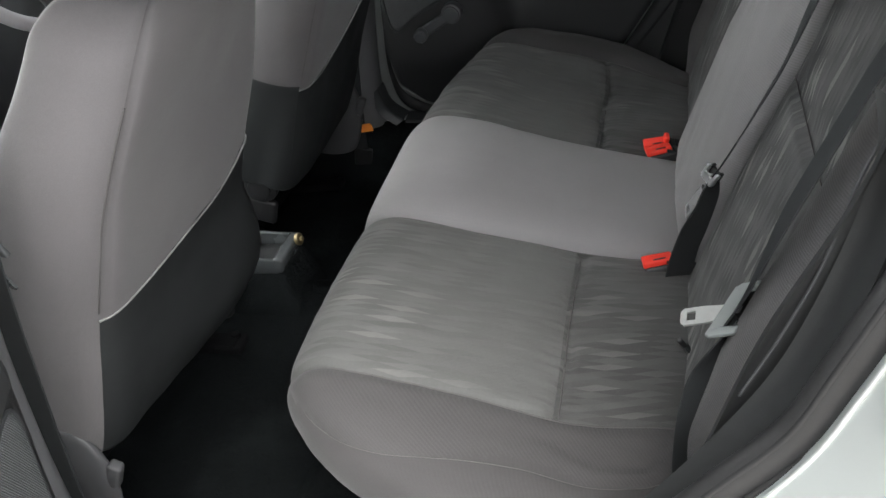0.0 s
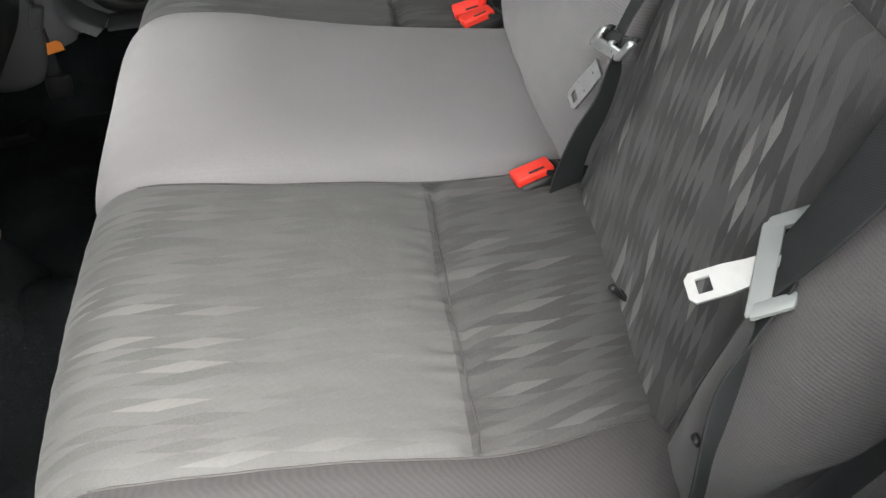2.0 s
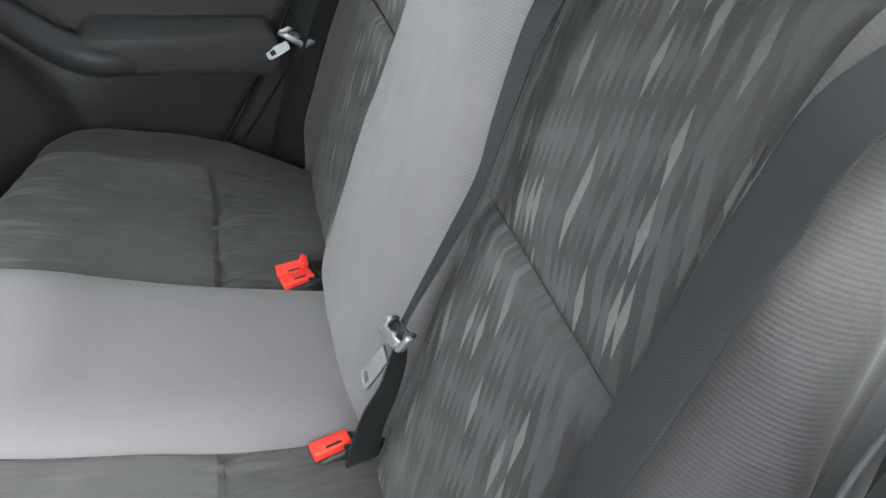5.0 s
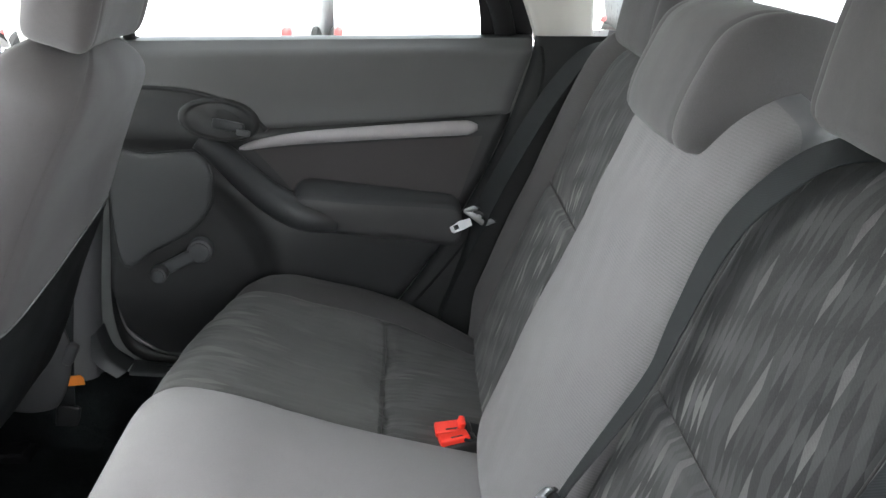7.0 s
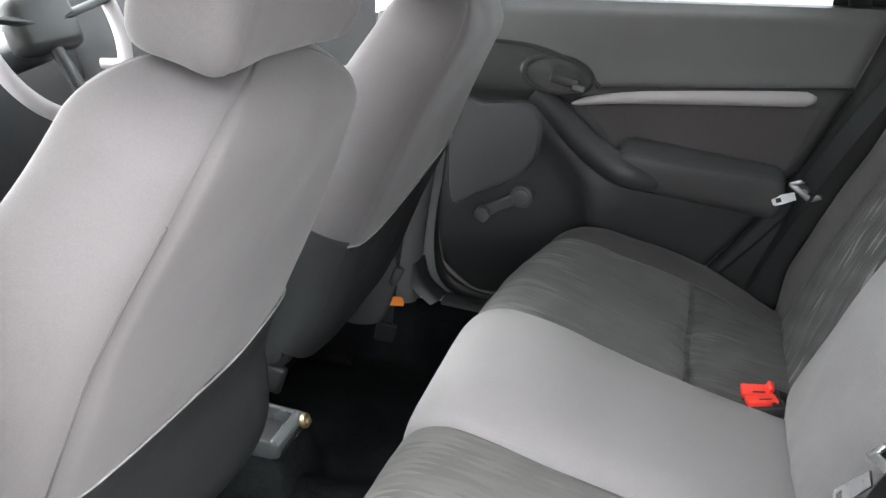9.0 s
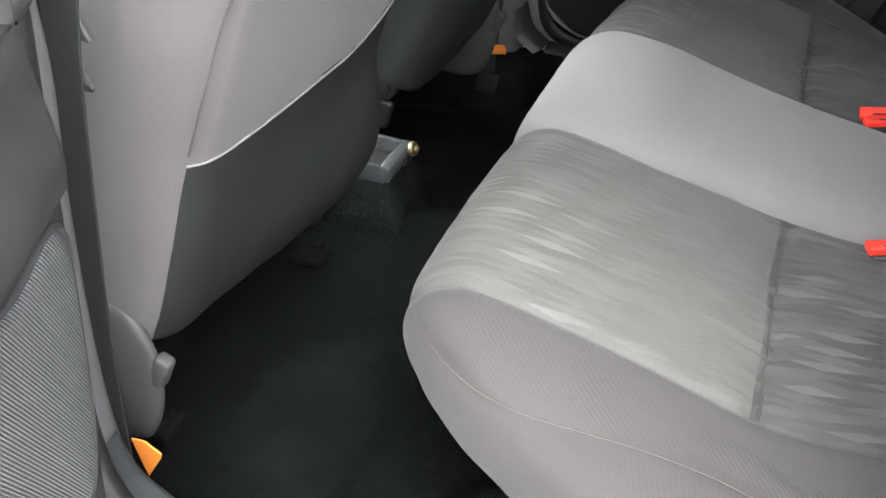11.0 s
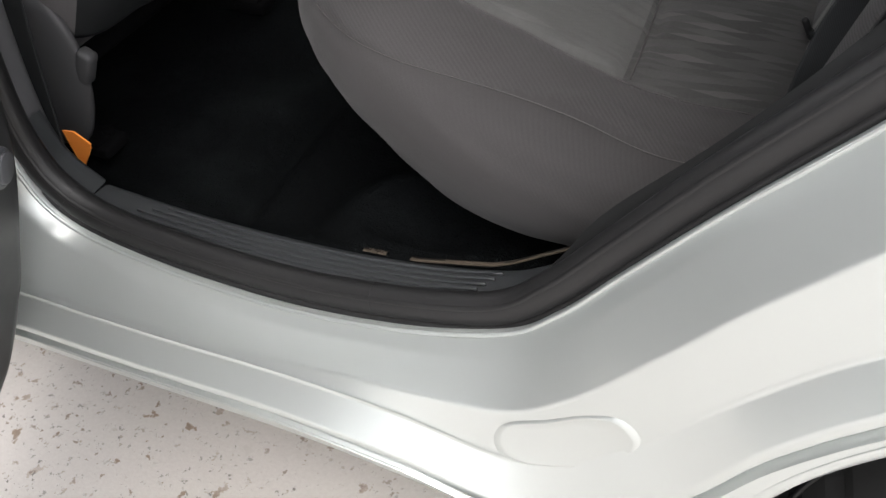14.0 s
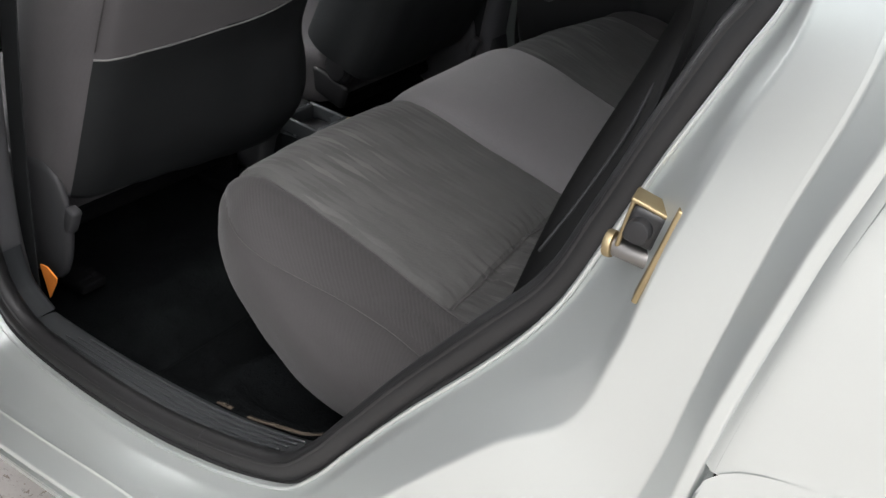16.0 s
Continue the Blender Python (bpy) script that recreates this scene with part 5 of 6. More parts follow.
    # decorative strip
    sp = [(0.378, 0.896, 0.0055), (0.42, 0.905, 0.009), (0.50, 0.915, 0.012), (0.62, 0.9225, 0.0135), (0.75, 0.929, 0.0145), (0.835, 0.932, 0.0145)]
    verts = []
    sps = spline(sp, 50)
    for i, (x, z, h) in enumerate(sps):
        end = min(1.0, (i + 0.4) / 2.0, (len(sps) - i - 0.6) / 2.5) ** 0.5
        for k in range(16):
            a = 2 * math.pi * k / 16
            verts.append(put(x, relief(x, z) + 0.006 + 0.011 * math.cos(a) * end, z + h * end * math.sin(a)))
    link_mesh("trim_strip", verts, grid_faces(50, 16, True) + [tuple(range(16)), tuple(49 * 16 + k for k in range(16))], STRIP, d, "pale silver-grey trim strip")
    # dark insert between strip and armrest, pull and armrest
    def insert(u, v):
        x, z = 0.475 - 0.07 * v + u * (0.325 + 0.115 * v), (0.812 - 0.022 * u) * (1 - v) + (0.893 + 0.022 * u) * v
        return (x, max(relief(x, z), relief(0.6, 0.87)) + 0.003 + 0.004 * math.sin(3.14 * u) * math.sin(3.14 * v), z)

    sheet("cloth_insert", insert, 24, 14, DOOR_CLOTH, "dark cloth door insert")
    pull = [(0.300, 0.915, 0.020, -0.006), (0.338, 0.888, 0.026, 0.006), (0.385, 0.846, 0.028, 0.02), (0.44, 0.806, 0.030, 0.034), (0.50, 0.776, 0.032, 0.036), (0.56, 0.762, 0.026, 0.022)]
    ps = spline(pull, 40)
    tube("pull_handle", [put(x, relief(x, z) + h, z) for x, z, r, h in ps], np.array([q[2] for q in spline(pull, 60)]), TRIM, d, "charcoal plastic pull handle", 60, 18)
    arm = [(-0.02, -0.052), (0.018, -0.052), (0.040, -0.036), (0.052, 0.004), (0.050, 0.024), (0.036, 0.034), (-0.02, 0.044)]
    def aplace(a, w, z):
        return np.array(put(a, relief(min(a, 0.72), 0.74) + w * (1 - 0.7 * step01(a, 0.56, 0.8)), 0.784 + z - 0.13 * (a - 0.55)))
    ag = pillow(arm, (0.01, -0.005), 0.525, 0.775, 0.05, 0.03, aplace, nu=40, nv=56, caps=14)
    skin(lambda m, a, phi, p, nor: "armrest_top" if p[1] > 0.022 else "armrest", ag, d, {"armrest": ARM_VINYL, "armrest_top": TRIM}, {"armrest": "padded grey vinyl armrest", "armrest_top": "charcoal top of the armrest"})
    # window winder
    (px, pz), (kx, kz) = pivot, knob
    wv = relief(px, pz)
    wnd = part("window_winder", joined(remap(disc(0.0245, 0.026, (px, wv + 0.014, pz), (90, 0, 0), 40, 0.003), put), remap(disc(0.019, 0.006, (px, wv + 0.028, pz), (90, 0, 0), 40, 0.002), put)), WINDER, d, "grey plastic window winder")
    ang = math.degrees(math.atan2(kz - pz, kx - px))
    part("crank_arm", remap(rbox((math.hypot(px - kx, pz - kz), 0.014, 0.026), ((px + kx) / 2, wv + 0.021, (pz + kz) / 2), (0, -ang, 0), 0.006), put), WINDER, wnd)
    part("crank_knob", joined(remap(disc(0.0165, 0.026, (kx, wv + 0.036, kz), (90, 0, 0), 36, 0.003), put), remap(disc(0.0125, 0.005, (kx, wv + 0.050, kz), (90, 0, 0), 36, 0.0015), put)), WINDER, wnd)
    # window frame and glass
    fr = [(0.135, 0.07, 1.09), (0.14, 0.10, 1.2), (0.16, 0.165, 1.345), (0.22, 0.185, 1.375), (0.5, 0.19, 1.385), (0.72, 0.18, 1.36), (0.80, 0.145, 1.28), (0.87, 0.10, 1.17), (0.895, 0.07, 1.09)]
    tube("window_frame", [put(*q) for q in fr], 0.016, BLACK, d, "black window frame", 90, 10, (1.3, 1.0), up=(0, 1, 0))
    strip_between("quarter_filler", [[put(*q) for q in ((0.845, 0.07, 1.09), (0.835, 0.10, 1.17), (0.79, 0.14, 1.27), (0.74, 0.165, 1.33))], [put(*q) for q in ((0.90, 0.07, 1.09), (0.885, 0.10, 1.17), (0.83, 0.14, 1.27), (0.77, 0.165, 1.33))], [put(*q) for q in ((0.945, 0.075, 1.09), (0.935, 0.105, 1.17), (0.875, 0.145, 1.27), (0.80, 0.17, 1.34))]], BLACK, d, 20, 8, "black window corner filler")
    gl = [[put(0.14 + 0.0 * v + u * ((0.85 - 0.07 * v * v - 0.05 * v) - 0.14), 0.06 + 0.125 * v, 1.085 + 0.295 * v) for u in np.linspace(0, 1, 10)] for v in np.linspace(0, 1, 8)]
    f = grid_faces(8, 10)
    va = [q for r in gl for q in r]
    vb = [tuple(np.array(q) + 0.003 * np.array(put(HX, 1.0, 0)) - 0.003 * np.array(put(HX, 0.0, 0))) for q in va]
    pg = link_mesh("pane", va + vb, f + [tuple(80 + k for k in q[::-1]) for q in f], GLASS, d, "clear side window glass")
    pg.visible_shadow = False
    return d


def make_grille():
    m = Mat("speaker_mesh", (0.14, 0.145, 0.15), 0.55)
    weave = m.node("ShaderNodeTexWave", Scale=140.0, Distortion=0.0)
    m.l.new(m.mapped("UV", (1, 1, 1), (0, 0, 0.55)), weave.inputs["Vector"])
    cross = m.node("ShaderNodeTexWave", Scale=145.0, Distortion=0.0)
    m.l.new(m.mapped("UV", (1, 1, 1), (0, 0, 2.1)), cross.inputs["Vector"])
    knot = m.math("ADD", m.math("MULTIPLY", weave.outputs["Fac"], 0.75), m.math("MULTIPLY", cross.outputs["Fac"], 0.25))
    m.paint(m.ramp(knot, [(0.15, (0.022, 0.023, 0.0245)), (0.62, (0.084, 0.0865, 0.091))]))
    m.bump(knot, 0.6, 0.0012)
    return m.m


GRILLE = make_grille()
DOOR_CLOTH = cloth("dark_door_cloth", (0.06, 0.055, 0.056), 0.003, 0.3)
build_door(1, 0, "door_far", "shut rear door with charcoal trim and a pale strip")
build_door(-1, -70, "door_near", "rear door swung open with grey trim and window winder", 0.21, (0.262, 0.652), (0.207, 0.642))


# ---- seat belts and buckles ----
def tongue(belt, tip, base, bar_a, bar_b, face, scale=1.0, metal=None):
    """A steel latch plate: blade with a square hole, and a slotted cross bar wrapped in black plastic."""
    tip, base, a, b, face = (np.array(v, float) for v in (tip, base, bar_a, bar_b, face))
    ax = base - tip
    length = np.linalg.norm(ax)
    ax /= length
    face = face - ax * (face @ ax)
    face /= np.linalg.norm(face)
    side = np.cross(face, ax)
    w, t = 0.0115 * scale, 0.0014
    out = [(0.0, 0.6), (0.004, 1.0), (length * 0.55, 1.0), (length * 0.85, 0.86), (length, 0.86)]
    hole = (0.007, 0.017, 0.5)
    verts, faces = [], []

    def v(al, s, f):
        verts.append(tip + ax * al + side * s * w + face * f)
        return len(verts) - 1
    for f in (t, -t):
        o = [v(al, s, f) for al, s in out] + [v(al, -s, f) for al, s in out[::-1]]
        h = [v(hole[0], hole[2], f), v(hole[1], hole[2], f), v(hole[1], -hole[2], f), v(hole[0], -hole[2], f)]
        n = len(o)
        q = [(o[0], o[1], h[0]), (o[1], o[2], h[1], h[0]), (o[2], o[3], o[4], o[5], o[6], o[7], h[2], h[1]), (o[7], o[8], h[3], h[2]), (o[8], o[9], h[3]), (o[9], o[0], h[0], h[3])]
        faces += q if f > 0 else [k[::-1] for k in q]
    for k in range(10):
        faces.append((k, 14 + k, 14 + (k + 1) % 10, (k + 1) % 10))
    for k in range(4):
        faces.append((10 + k, 10 + (k + 1) % 4, 24 + (k + 1) % 4, 24 + k))
    tg = link_mesh("tongue", verts, faces, metal or PALE_METAL, belt, "steel belt tongue", smooth=False)
    # cross bar with turned ends
    bar = b - a
    bl = np.linalg.norm(bar)
    bar /= bl
    mid = (a + b) / 2
    m = Matrix((Vector(bar), Vector(ax), Vector(face))).transposed().to_4x4()

    def plate(size, shift, bev):
        bm = rbox(size, shift, (0, 0, 0), bev, 2)
        bmesh.ops.transform(bm, matrix=Matrix.Translation(Vector(mid)) @ m, verts=bm.verts)
        return bm
    k = scale
    part("cross_bar", joined(plate((bl, 0.017 * k, 0.0055), (0, 0, 0.003), 0.0025), plate((0.013, 0.030 * k, 0.0068), (-bl * 0.455, 0.010 * k, 0.003), 0.003), plate((0.013, 0.030 * k, 0.0068), (bl * 0.455, 0.010 * k, 0.003), 0.003), plate((0.010, 0.006, 0.0062), (0, 0.010 * k, 0.003), 0.002)), metal or BRACKET, tg, "pale zinc slotted bracket")
    part("plastic_grip", joined(plate((bl * 0.9, 0.022 * k, 0.004), (0, 0.012 * k, -0.003), 0.0018), plate((0.010, 0.010, 0.006), (-bl * 0.40, 0.024 * k, -0.001), 0.002), plate((0.010, 0.010, 0.006), (bl * 0.40, 0.024 * k, -0.001), 0.002)), BLACK, tg, "black plastic grip")




def near_belt():
    b = thing("seat_belt", (0.79, -0.55, 0.52), "black webbing rear seat belt hanging over the side bolster", "seat belt", "rear seat belts")
    pts = [(1.15, -0.635, 1.19), (1.08, -0.60, 1.145), (1.012, -0.58, 1.098), (0.98, -0.577, 1.046), (0.95, -0.571, 0.976), (0.914, -0.560, 0.885), (0.892, -0.540, 0.808), (0.874, -0.520, 0.746)]
    ribbon("webbing", pts, [(0.15, 1, 0.1)] * 6 + [(0.3, 1, 0.15), (0.5, 0.85, 0.2)], 0.046, WEBBING, b, count=90)
    low = [(0.874, -0.520, 0.742), (0.858, -0.535, 0.712), (0.843, -0.550, 0.672), (0.832, -0.562, 0.626), (0.826, -0.565, 0.575), (0.822, -0.56, 0.50)]
    ribbon("webbing", low, [(0.15, 1, 0.1), (0.5, 0.85, 0.1), (0.85, 0.5, 0.2), (0.9, 0.4, 0.3), (0.9, 0.4, 0.3), (0.9, 0.4, 0.3)], 0.046, WEBBING, b, count=60)
    tongue(b, (0.818, -0.508, 0.727), (0.866, -0.514, 0.7405), (0.886, -0.486, 0.752), (0.851, -0.546, 0.733), (-0.22, -0.2, 0.95))
    part("button_stop", disc(0.006, 0.006, (0.818, -0.548, 0.60), (0, 60, 0), 16, 0.002), BLACK, b)


def centre_belt():
    b = thing("seat_belt", (0.80, -0.16, 0.50), "black webbing middle seat belt with its steel tongue hanging", "seat belt", "rear seat belts")
    pts = [(1.11, -0.262, 1.128), (1.062, -0.25, 1.116), (1.028, -0.215, 1.07), (1.0, -0.20, 1.02), (0.968, -0.20, 0.94), (0.944, -0.208, 0.884), (0.914, -0.192, 0.815), (0.882, -0.175, 0.745), (0.862, -0.182, 0.715)]
    ribbon("webbing", pts, [(0.3, 1, 0.3), (0.2, 1, 0.2), (0, 1, 0), (0, 1, 0), (0.1, 1, 0), (0.25, 1, 0.05), (0.35, 1, 0.1), (0.4, 0.9, 0.1), (0.4, 0.9, 0.1)], 0.046, WEBBING, b, count=90)
    low = [(0.862, -0.19, 0.715), (0.850, -0.20, 0.68), (0.832, -0.19, 0.63), (0.815, -0.168, 0.565), (0.805, -0.156, 0.51)]
    ribbon("webbing", low, [(0.4, 0.9, 0.1), (0.7, 0.6, 0.2), (0.9, 0.3, 0.3), (0.9, 0.3, 0.3), (0.9, 0.3, 0.3)], 0.044, WEBBING, b, count=50)
    tongue(b, (0.821, -0.153, 0.634), (0.846, -0.182, 0.690), (0.850, -0.155, 0.704), (0.860, -0.220, 0.722), (-0.8, -0.3, 0.5), 0.95, STEEL)


def far_belt():
    b = thing("seat_belt", (0.78, 0.66, 0.52), "black webbing rear seat belt beside the closed door", "seat belt", "rear seat belts")
    pts = [(1.20, 0.60, 1.12), (1.10, 0.64, 1.102), (1.035, 0.645, 1.075), (0.968, 0.645, 0.995), (0.901, 0.645, 0.882), (0.855, 0.65, 0.79), (0.842, 0.65, 0.76)]
    ribbon("webbing", pts, [(0.2, -1, 0.3), (0.3, -1, 0.3), (0.45, -0.9, 0), (0.5, -0.8, -0.2), (0.5, -0.8, -0.25), (0.5, -0.8, -0.25), (0.5, -0.8, -0.2)], 0.046, WEBBING, b, count=80)
    low = [(0.842, 0.65, 0.76), (0.822, 0.655, 0.70), (0.79, 0.66, 0.62), (0.76, 0.66, 0.54)]
    ribbon("webbing", low, [(0.5, -0.8, -0.2), (0.25, -0.95, 0.1), (0.1, -1, 0.2), (0.1, -1, 0.2)], 0.046, WEBBING, b, count=40)
    tongue(b, (0.782, 0.642, 0.735), (0.822, 0.642, 0.751), (0.812, 0.642, 0.774), (0.850, 0.642, 0.744), (-0.2, -0.9, 0.4), 0.8, GREY_STEEL)


def front_belt(sgn, label):
    b = thing("seat_belt", (0.0, sgn * 0.64, 0.36), label, "seat belt", "front seat belts")
    pts = [(0.11, sgn * 0.60, 1.22), (0.098, sgn * 0.618, 1.05), (0.072, sgn * 0.636, 0.905), (0.047, sgn * 0.64, 0.79), (0.003, sgn * 0.642, 0.58), (-0.02, sgn * 0.644, 0.43), (-0.03, sgn * 0.645, 0.35)]
    ribbon("webbing", pts, [(1, 0.1 * sgn, -0.1)] * 7, 0.042, WEBBING, b, count=90)
    tongue(b, (0.068, sgn * 0.616, 0.858), (0.056, sgn * 0.622, 0.905), (0.028, sgn * 0.630, 0.937), (0.078, sgn * 0.616, 0.907), (0.3, -sgn * 0.8, 0.1), 0.9, TRAY)
    part("anchor_cover", rbox((0.05, 0.012, 0.055), (-0.028, sgn * 0.648, 0.325), (0, 12, 0), 0.005), BLACK, b, "black belt anchor cover")
    flag = [(-0.012, 0.425), (0.016, 0.428), (0.022, 0.420), (0.022, 0.406), (-0.012, 0.403)] if sgn > 0 else [(-0.002, 0.428), (0.016, 0.430), (0.036, 0.416), (0.033, 0.407), (0.006, 0.368)]
    verts = [(x, sgn * y, z) for y in (0.638, 0.6405) for x, z in flag]
    faces = [(0, 1, 2, 3, 4), (9, 8, 7, 6, 5)] + [(k, 5 + k, 5 + (k + 1) % 5, (k + 1) % 5) for k in range(5)]
    link_mesh("warning_flag", verts, faces, ORANGE, b, "bright orange plastic flag", smooth=False)
    return b


near_belt()
centre_belt()
far_belt()
front_belt(-1, "black webbing front belt hanging on the middle pillar")
front_belt(1, "black webbing front belt beside the closed door")


def buckle(at, yaw, tilt, roll, label, size=(0.047, 0.026, 0.022), tab=False):
    b = thing("belt_buckle", at, label, "buckle", "rear belt buckles")
    m = pose(*at, roll, tilt, yaw)
    body_bm = rbox((size[0] + 0.012, size[1] + 0.008, size[2]), (0.004, 0, -0.010), (0, 0, 0), 0.006)
    bmesh.ops.transform(body_bm, matrix=m, verts=body_bm.verts)
    part("housing", body_bm, BLACK, b, "black plastic buckle housing")
    cap = rbox((size[0], size[1], 0.012), (-0.003, 0, 0.004), (0, 0, 0), 0.003)
    bmesh.ops.transform(cap, matrix=m, verts=cap.verts)
    btn = part("release_button", cap, RED, b, "bright red release button")
    slot = rbox((size[0] * 0.4, 0.0026, 0.002), (0.0, -size[1] * 0.33, 0.0105), bevel=0.0005)
    bmesh.ops.transform(slot, matrix=m, verts=slot.verts)
    part("slot", slot, BLACK, btn)
    if tab:
        prong = rbox((0.010, size[1] * 0.8, 0.016), (size[0] * 0.36, 0.0, 0.012), (0, 18, 0), 0.003)
        bmesh.ops.transform(prong, matrix=m, verts=prong.verts)
        part("raised_lip", prong, RED, btn, "raised red lip")
    strap = rbox((0.10, 0.03, 0.006), (0.055, 0, -0.016), (0, 25, 0), 0.002)
    bmesh.ops.transform(strap, matrix=m, verts=strap.verts)
    part("stalk", strap, WEBBING, b)
    return b


buckle((0.778, -0.138, 0.533), 12, -4, -8, "red-topped belt buckle lying in its socket")
buckle((0.772, 0.198, 0.545), 14, -4, -6, "red-topped belt buckle of a touching pair")
buckle((0.766, 0.235, 0.540), 4, -4, 10, "red-topped belt buckle with a raised lip, of a touching pair", tab=True)


# ---- striker, wheel, console, controls ----
def build_striker():
    s = thing("door_striker", (0.98, -0.765, 0.86), "yellow zinc door striker with a steel bar", "door striker")
    part("base_plate", rbox((0.004, 0.032, 0.070), (0.9985, -0.806, 0.899), (0, 14, 12), 0.0012), BRASS, s)
    part("top_ear", joined(rbox((0.030, 0.018, 0.003), (0.989, -0.799, 0.922), (0, 18, 8), 0.0012), rbox((0.003, 0.018, 0.036), (0.9735, -0.800, 0.909), (0, 10, 8), 0.0012)), BRASS, s, "yellow zinc striker ear")
    part("bar_head", disc(0.0092, 0.006, (0.9655, -0.803, 0.889), (0, 88, 0), 20, 0.0015), BRASS, s)
    part("striker_bar", disc(0.0066, 0.034, (0.982, -0.803, 0.887), (0, 96, 0), 24, 0.001), DULL_STEEL, s, "worn steel striker bar")
    part("buffer", joined(rbox((0.022, 0.024, 0.026), (0.985, -0.798, 0.909), (0, 13, 8), 0.004), disc(0.008, 0.012, (0.985, -0.811, 0.909), (90, 0, 0), 16, 0.001)), BLACK, s, "black rubber buffer")


build_striker()



def build_wheel():
    prof = [(0.20, -0.09), (0.235, -0.10), (0.275, -0.102), (0.296, -0.088), (0.301, -0.05), (0.302, 0.0), (0.301, 0.05), (0.296, 0.088), (0.275, 0.102), (0.235, 0.10), (0.20, 0.09)]
    verts = []
    n = 120
    for k in range(n):
        a = 2 * math.pi * k / n
        for r, y in prof:
            rr = r - (0.006 if (k % 4 == 0 and r > 0.295) else 0)
            verts.append((WHEEL[0] + rr * math.cos(a), -0.755 + y, 0.302 + rr * math.sin(a)))
    m = len(prof)
    faces = [(k * m + j, k * m + j + 1, ((k + 1) % n) * m + j + 1, ((k + 1) % n) * m + j) for k in range(n) for j in range(m - 1)]
    w = link_mesh("wheel", verts, faces, TYRE, body, "black rear tyre with tread grooves", smooth=False)
    for y in (-0.045, -0.015, 0.015, 0.045):
        tube("tread_groove", [(WHEEL[0] + 0.3012 * math.cos(t), -0.755 + y, 0.302 + 0.3012 * math.sin(t)) for t in np.linspace(0, 2 * math.pi, 40, endpoint=False)], 0.003, BLACK, w, count=100, sides=6, closed=True, up=(0, 1, 0))
    part("rim", disc(0.2, 0.15, (WHEEL[0], -0.755, 0.302), (90, 0, 0), 60, 0.01), STRIP, w, "grey steel rim")


build_wheel()


def build_console():
    c = thing("centre_console", (-0.2, 0.04, 0.33), "dark plastic centre console ending in a small open tray", "console")
    prof = [(-0.085, 0.0), (-0.08, 0.10), (-0.06, 0.125), (0.06, 0.125), (0.08, 0.10), (0.085, 0.0)]
    cg = pillow(prof, (0, 0.06), -0.62, -0.12, 0.03, 0.03, lambda a, y, z: np.array((a, 0.045 + y, 0.33 + z + 0.05 * step01(a, -0.3, -0.6))), nu=30, nv=40, caps=8)
    skin(lambda *k: "main_body", cg, c, {"main_body": TRIM})
    tail = joined(rbox((0.11, 0.010, 0.035), (-0.035, 0.0, 0.440), (0, 6, 0), 0.004), rbox((0.11, 0.010, 0.035), (-0.035, 0.095, 0.440), (0, 6, 0), 0.004),
                  rbox((0.024, 0.105, 0.036), (0.020, 0.047, 0.437), (0, 14, 0), 0.008), rbox((0.02, 0.10, 0.04), (-0.085, 0.047, 0.44), (0, 0, 0), 0.005), rbox((0.11, 0.10, 0.012), (-0.035, 0.047, 0.420), bevel=0.004))
    part("rear_tray", tail, TRAY, c, "glossy grey open tray")
    part("tray_mat", rbox((0.085, 0.085, 0.004), (-0.035, 0.047, 0.428), bevel=0.0015), BLACK, c)
    foot = rbox((0.13, 0.115, 0.11), (-0.032, 0.047, 0.366), (0, 0, 0), 0.014)
    for v in foot.verts:
        f = (0.421 - v.co.z) / 0.11
        v.co.x += f * (0.025 if v.co.x > -0.03 else -0.02)
        v.co.y += f * (v.co.y - 0.047) * 0.45
    part("tray_foot", foot, CARPET, c, "black carpeted end of the console")
    part("screw_cap", joined(disc(0.013, 0.01, (0.042, 0.072, 0.452), (0, 80, 0), 24, 0.003), disc(0.006, 0.016, (0.044, 0.072, 0.452), (0, 80, 0), 6, 0.001)), BRASS, c, "brass coloured screw head")
    boot = thing("gear_lever", (-0.52, 0.0, 0.50), "gear lever with a silver-topped round knob", "gear lever")
    tube("lever", [(-0.50, 0.0, 0.48), (-0.515, 0.0, 0.62), (-0.52, 0.0, 0.78)], np.linspace(0.035, 0.011, 60), BLACK, boot, "black gaiter and lever", 60, 14, up=(0, 1, 0))
    kn = [(0.0, -0.05), (0.014, -0.048), (0.017, -0.02), (0.027, 0.005), (0.029, 0.02), (0.024, 0.032), (0.0, 0.036)]
    n = 28
    verts = [(-0.52 + r * math.cos(2 * math.pi * k / n), r * math.sin(2 * math.pi * k / n), 0.81 + z) for r, z in kn for k in range(n)]
    link_mesh("knob", verts, grid_faces(len(kn), n, True), STRIP, boot, "grey knob")
    part("knob_badge", disc(0.02, 0.004, (-0.52, 0, 0.846), (0, 0, 0), 28, 0.001), STEEL, boot, "bright patterned cap")


build_console()


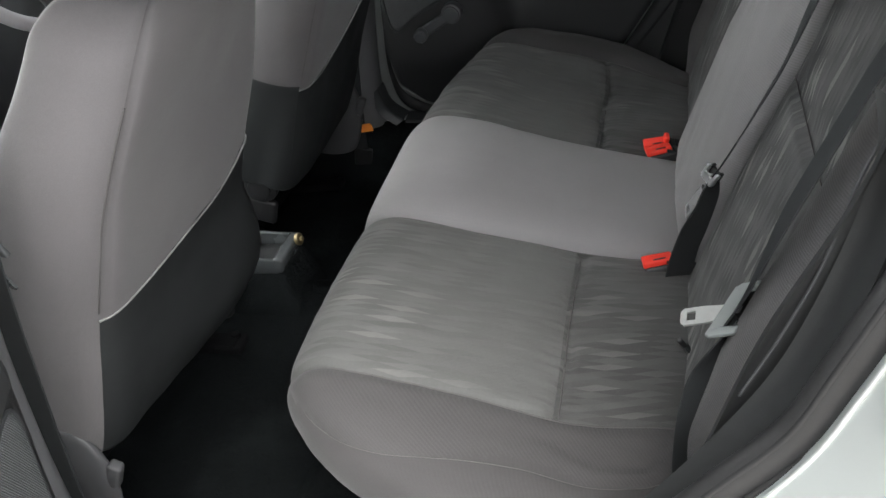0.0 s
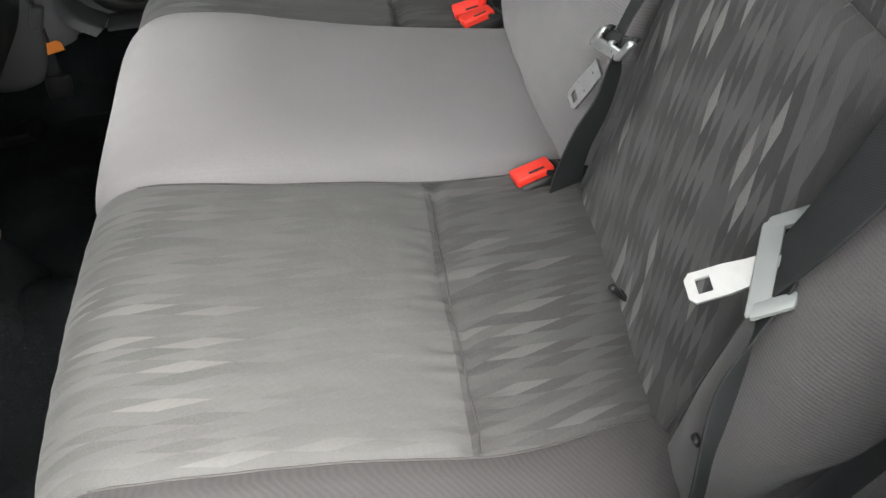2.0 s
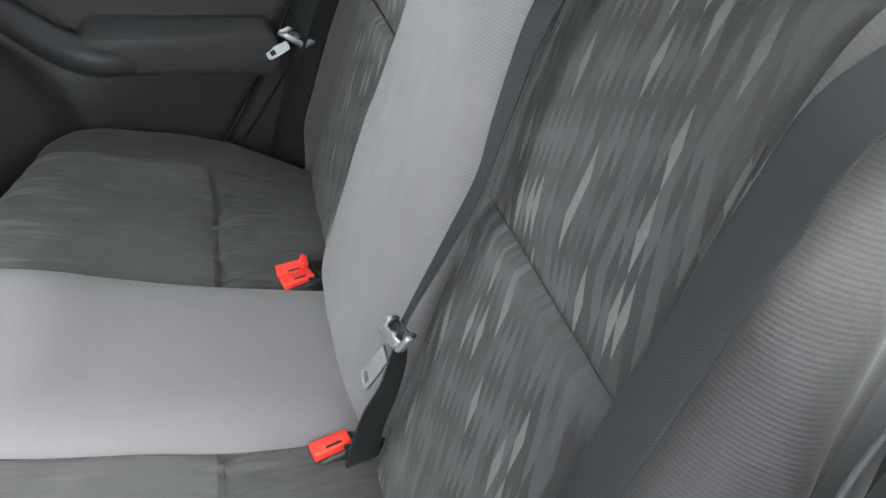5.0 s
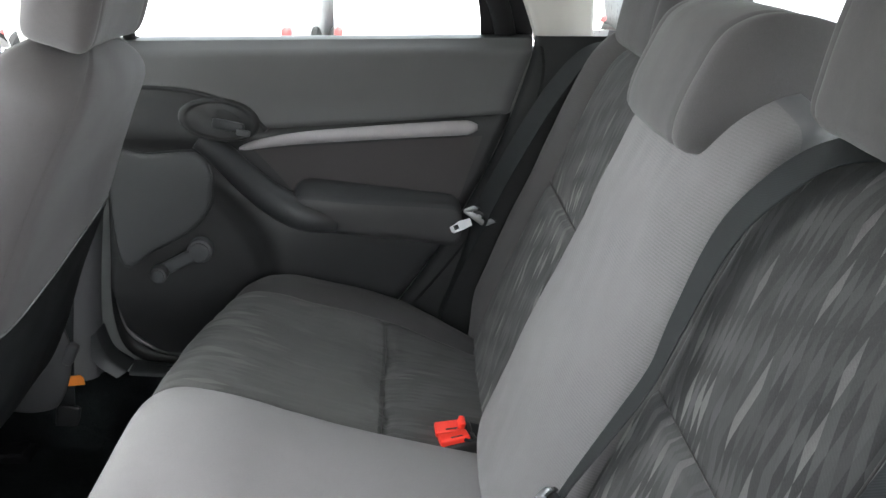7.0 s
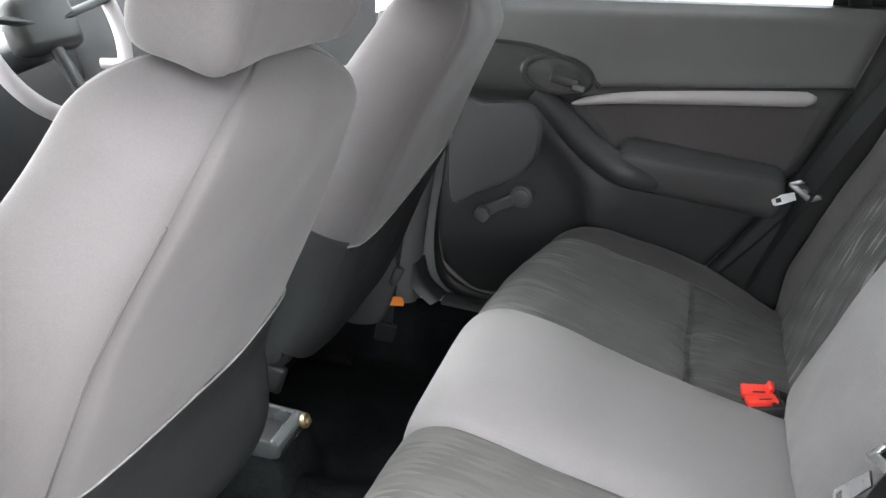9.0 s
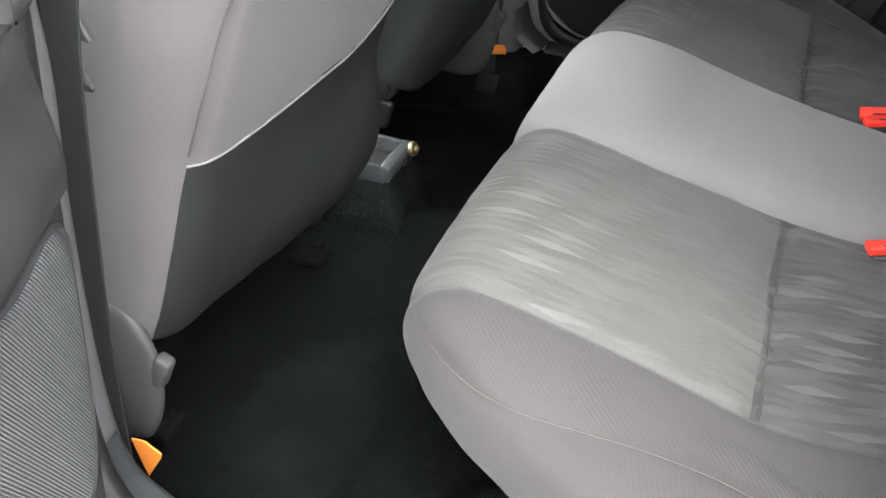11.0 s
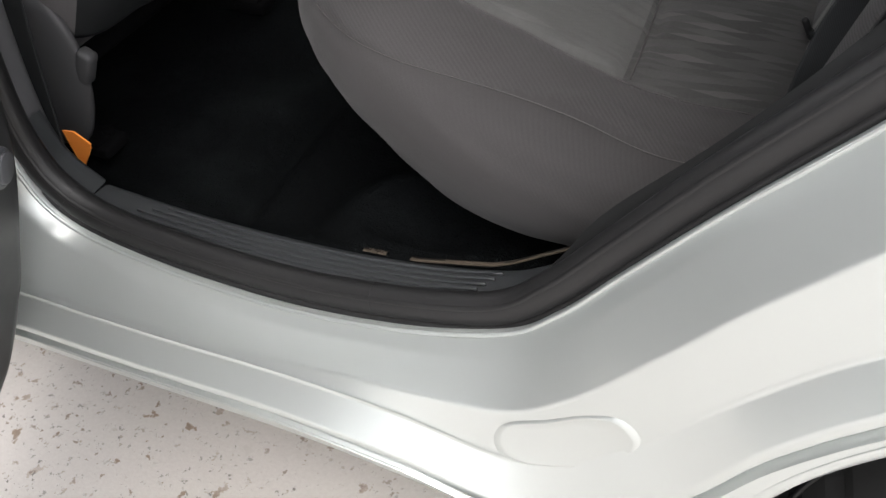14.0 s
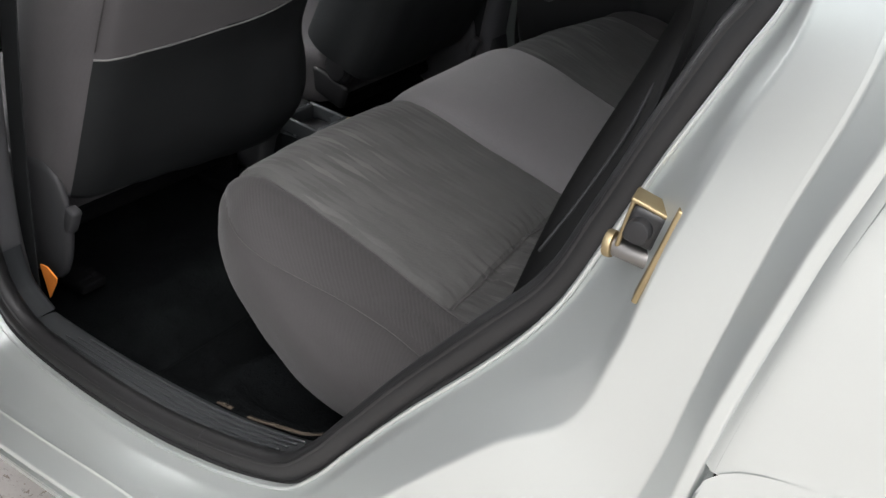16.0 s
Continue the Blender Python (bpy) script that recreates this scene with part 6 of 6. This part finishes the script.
def build_front():
    d = thing("dashboard", (-0.95, 0, 0.6), "black moulded plastic dashboard", "dashboard", "", "structure")
    prof = [(-0.78, 0.55), (-0.74, 0.75), (-0.76, 0.95), (-0.85, 1.02), (-1.1, 1.03), (-1.2, 1.0), (-1.2, 0.5), (-1.0, 0.45)]
    g = pillow(prof, (-1.0, 0.75), -0.66, 0.66, 0.06, 0.06, lambda a, x, z: np.array((x + 0.05 * math.cos(a * 5), a, z)), nu=40, nv=50, caps=8)
    skin(lambda *k: "moulding", g, d, {"moulding": TRIM})
    s = thing("steering_wheel", (-0.60, 0.33, 0.95), "dark steering wheel with a pale lower rim", "steering wheel")
    c = np.array((-0.55, 0.315, 1.055))
    ax = np.array((0.0, 1.0, 0.0)), np.array((-0.35, 0.0, 0.93))
    rim = [c + 0.18 * (math.cos(t) * ax[0] + math.sin(t) * ax[1]) for t in np.linspace(0, 2 * math.pi, 40, endpoint=False)]
    tube("rim", rim, 0.0155, STRIP, s, "pale grey steering rim", 100, 12, closed=True, up=(0.93, 0, 0.35))
    part("hub", rbox((0.05, 0.17, 0.11), tuple(c + np.array((-0.03, 0, 0))), (0, -20, 0), 0.03), BLACK, s, "black hub pad")
    for t in (0.2, math.pi - 0.2, -math.pi / 2):
        e = c + 0.175 * (math.cos(t) * ax[0] + math.sin(t) * ax[1])
        tube("spoke", [c + np.array((-0.03, 0, 0)), (c + e) / 2 + np.array((-0.012, 0, 0)), e], 0.013, BLACK, s, count=14, sides=10, squash=(1.4, 0.6))
    part("column", disc(0.04, 0.35, tuple(c + np.array((-0.2, 0, -0.09))), (0, 70, 0), 24, 0.005), BLACK, s)
    for sgn, nm in ((-1, "front_door_near"), (1, "front_door_far")):
        f = thing(nm, (-0.5, sgn * 0.75, 0.4), "closed front door with dark grey inner panel", "car door", "", "structure")
        strip_between("inner_panel", [[(x, sgn * (0.70 + 0.02 * math.cos(x * 3)), z) for x in (-1.05, -0.6, -0.3, -0.06)] for z in (0.42, 0.6, 0.85, 1.05, 1.09)], TRIM, f, 30, 20)
        strip_between("window_frame", [[(0.02, sgn * 0.73, 1.08), (0.025, sgn * 0.66, 1.25), (0.03, sgn * 0.60, 1.39)], [(0.045, sgn * 0.735, 1.08), (0.05, sgn * 0.665, 1.25), (0.055, sgn * 0.605, 1.39)], [(0.065, sgn * 0.73, 1.08), (0.07, sgn * 0.66, 1.25), (0.075, sgn * 0.60, 1.39)]], BLACK, f, 16, 8)
        tube("trim_strip", [(x, sgn * 0.688, z) for x, z in ((-0.75, 0.915), (-0.5, 0.925), (-0.3, 0.93), (-0.10, 0.93))], 0.012, STRIP, f, "pale silver-grey trim strip", 30, 10, (0.6, 1.1))
        p = pane("front_window_near" if sgn < 0 else "front_window_far", [(-1.0, sgn * 0.74, 1.08), (-0.05, sgn * 0.74, 1.08), (-0.05, sgn * 0.61, 1.39), (-0.6, sgn * 0.61, 1.39)], "clear front side window glass")


build_front()


# ---- what is seen past the windows ----
def parked_car(x, y, yaw, mat, label):
    c = thing("parked_car", (x, y, 0.0), label, "car", "parked cars")
    m = pose(x, y, 0, 0, 0, yaw)
    side = [(-2.0, 0.35), (-2.05, 0.6), (-1.95, 0.85), (-1.2, 0.98), (-0.75, 1.35), (-0.3, 1.46), (0.7, 1.46), (1.3, 1.3), (1.75, 1.0), (2.0, 0.9), (2.05, 0.5), (1.95, 0.25), (-1.9, 0.25)]
    g = pillow(side, (0, 0.75), -0.70, 0.70, 0.14, 0.14, lambda a, px, pz: np.array(m @ Vector((px, a * (1 - 0.16 * step01(pz, 0.95, 1.45)), pz))), nu=16, nv=70, caps=8)
    skin(lambda *k: "body_shell", g, c, {"body_shell": mat})
    for sgn in (-1, 1):
        pts = [(-0.95, 1.0), (-0.62, 1.33), (0.65, 1.38), (1.15, 1.22), (1.35, 1.02)]
        v = [tuple(m @ Vector((px, sgn * (0.855 - 0.28 * (pz - 0.95)), pz))) for px, pz in pts] + [tuple(m @ Vector((px, sgn * (0.815 - 0.28 * (pz - 0.95)), pz))) for px, pz in pts]
        link_mesh("side_window", v, [(0, 1, 2, 3, 4), (9, 8, 7, 6, 5)] + [(k, 5 + k, 5 + (k + 1) % 5, (k + 1) % 5) for k in range(5)], DARK_GLASS, c, "dark side glass", smooth=False)
        for wx in (-1.25, 1.25):
            bm = disc(0.31, 0.2, (wx, sgn * 0.76, 0.31), (90, 0, 0), 32, 0.02)
            bmesh.ops.transform(bm, matrix=m, verts=bm.verts)
            wh = part("wheel", bm, TYRE, c)
            bm = disc(0.2, 0.21, (wx, sgn * 0.76, 0.31), (90, 0, 0), 24, 0.01)
            bmesh.ops.transform(bm, matrix=m, verts=bm.verts)
            part("wheel_rim", bm, STRIP, wh)
        bm = rbox((0.10, 0.10, 0.08), (-1.985, sgn * 0.72, 0.665), (0, 0, sgn * 12), 0.025)
        bmesh.ops.transform(bm, matrix=m, verts=bm.verts)
        part("tail_light", bm, RED_CAR, c, "red plastic tail light")
    return c


parked_car(-2.75, 6.4, 88, WHITE_CAR, "white parked car nose-in across the yard")
parked_car(-0.80, 6.4, 90, WHITE_CAR, "white parked car nose-in across the yard")
parked_car(0.05, 10.8, 92, RED_CAR, "red parked car behind two white cars")
parked_car(1.0, 6.4, 90, WHITE_CAR, "white parked car nose-in across the yard")
parked_car(3.0, 6.5, 90, GREY_CAR, "grey parked car at the end of the row")
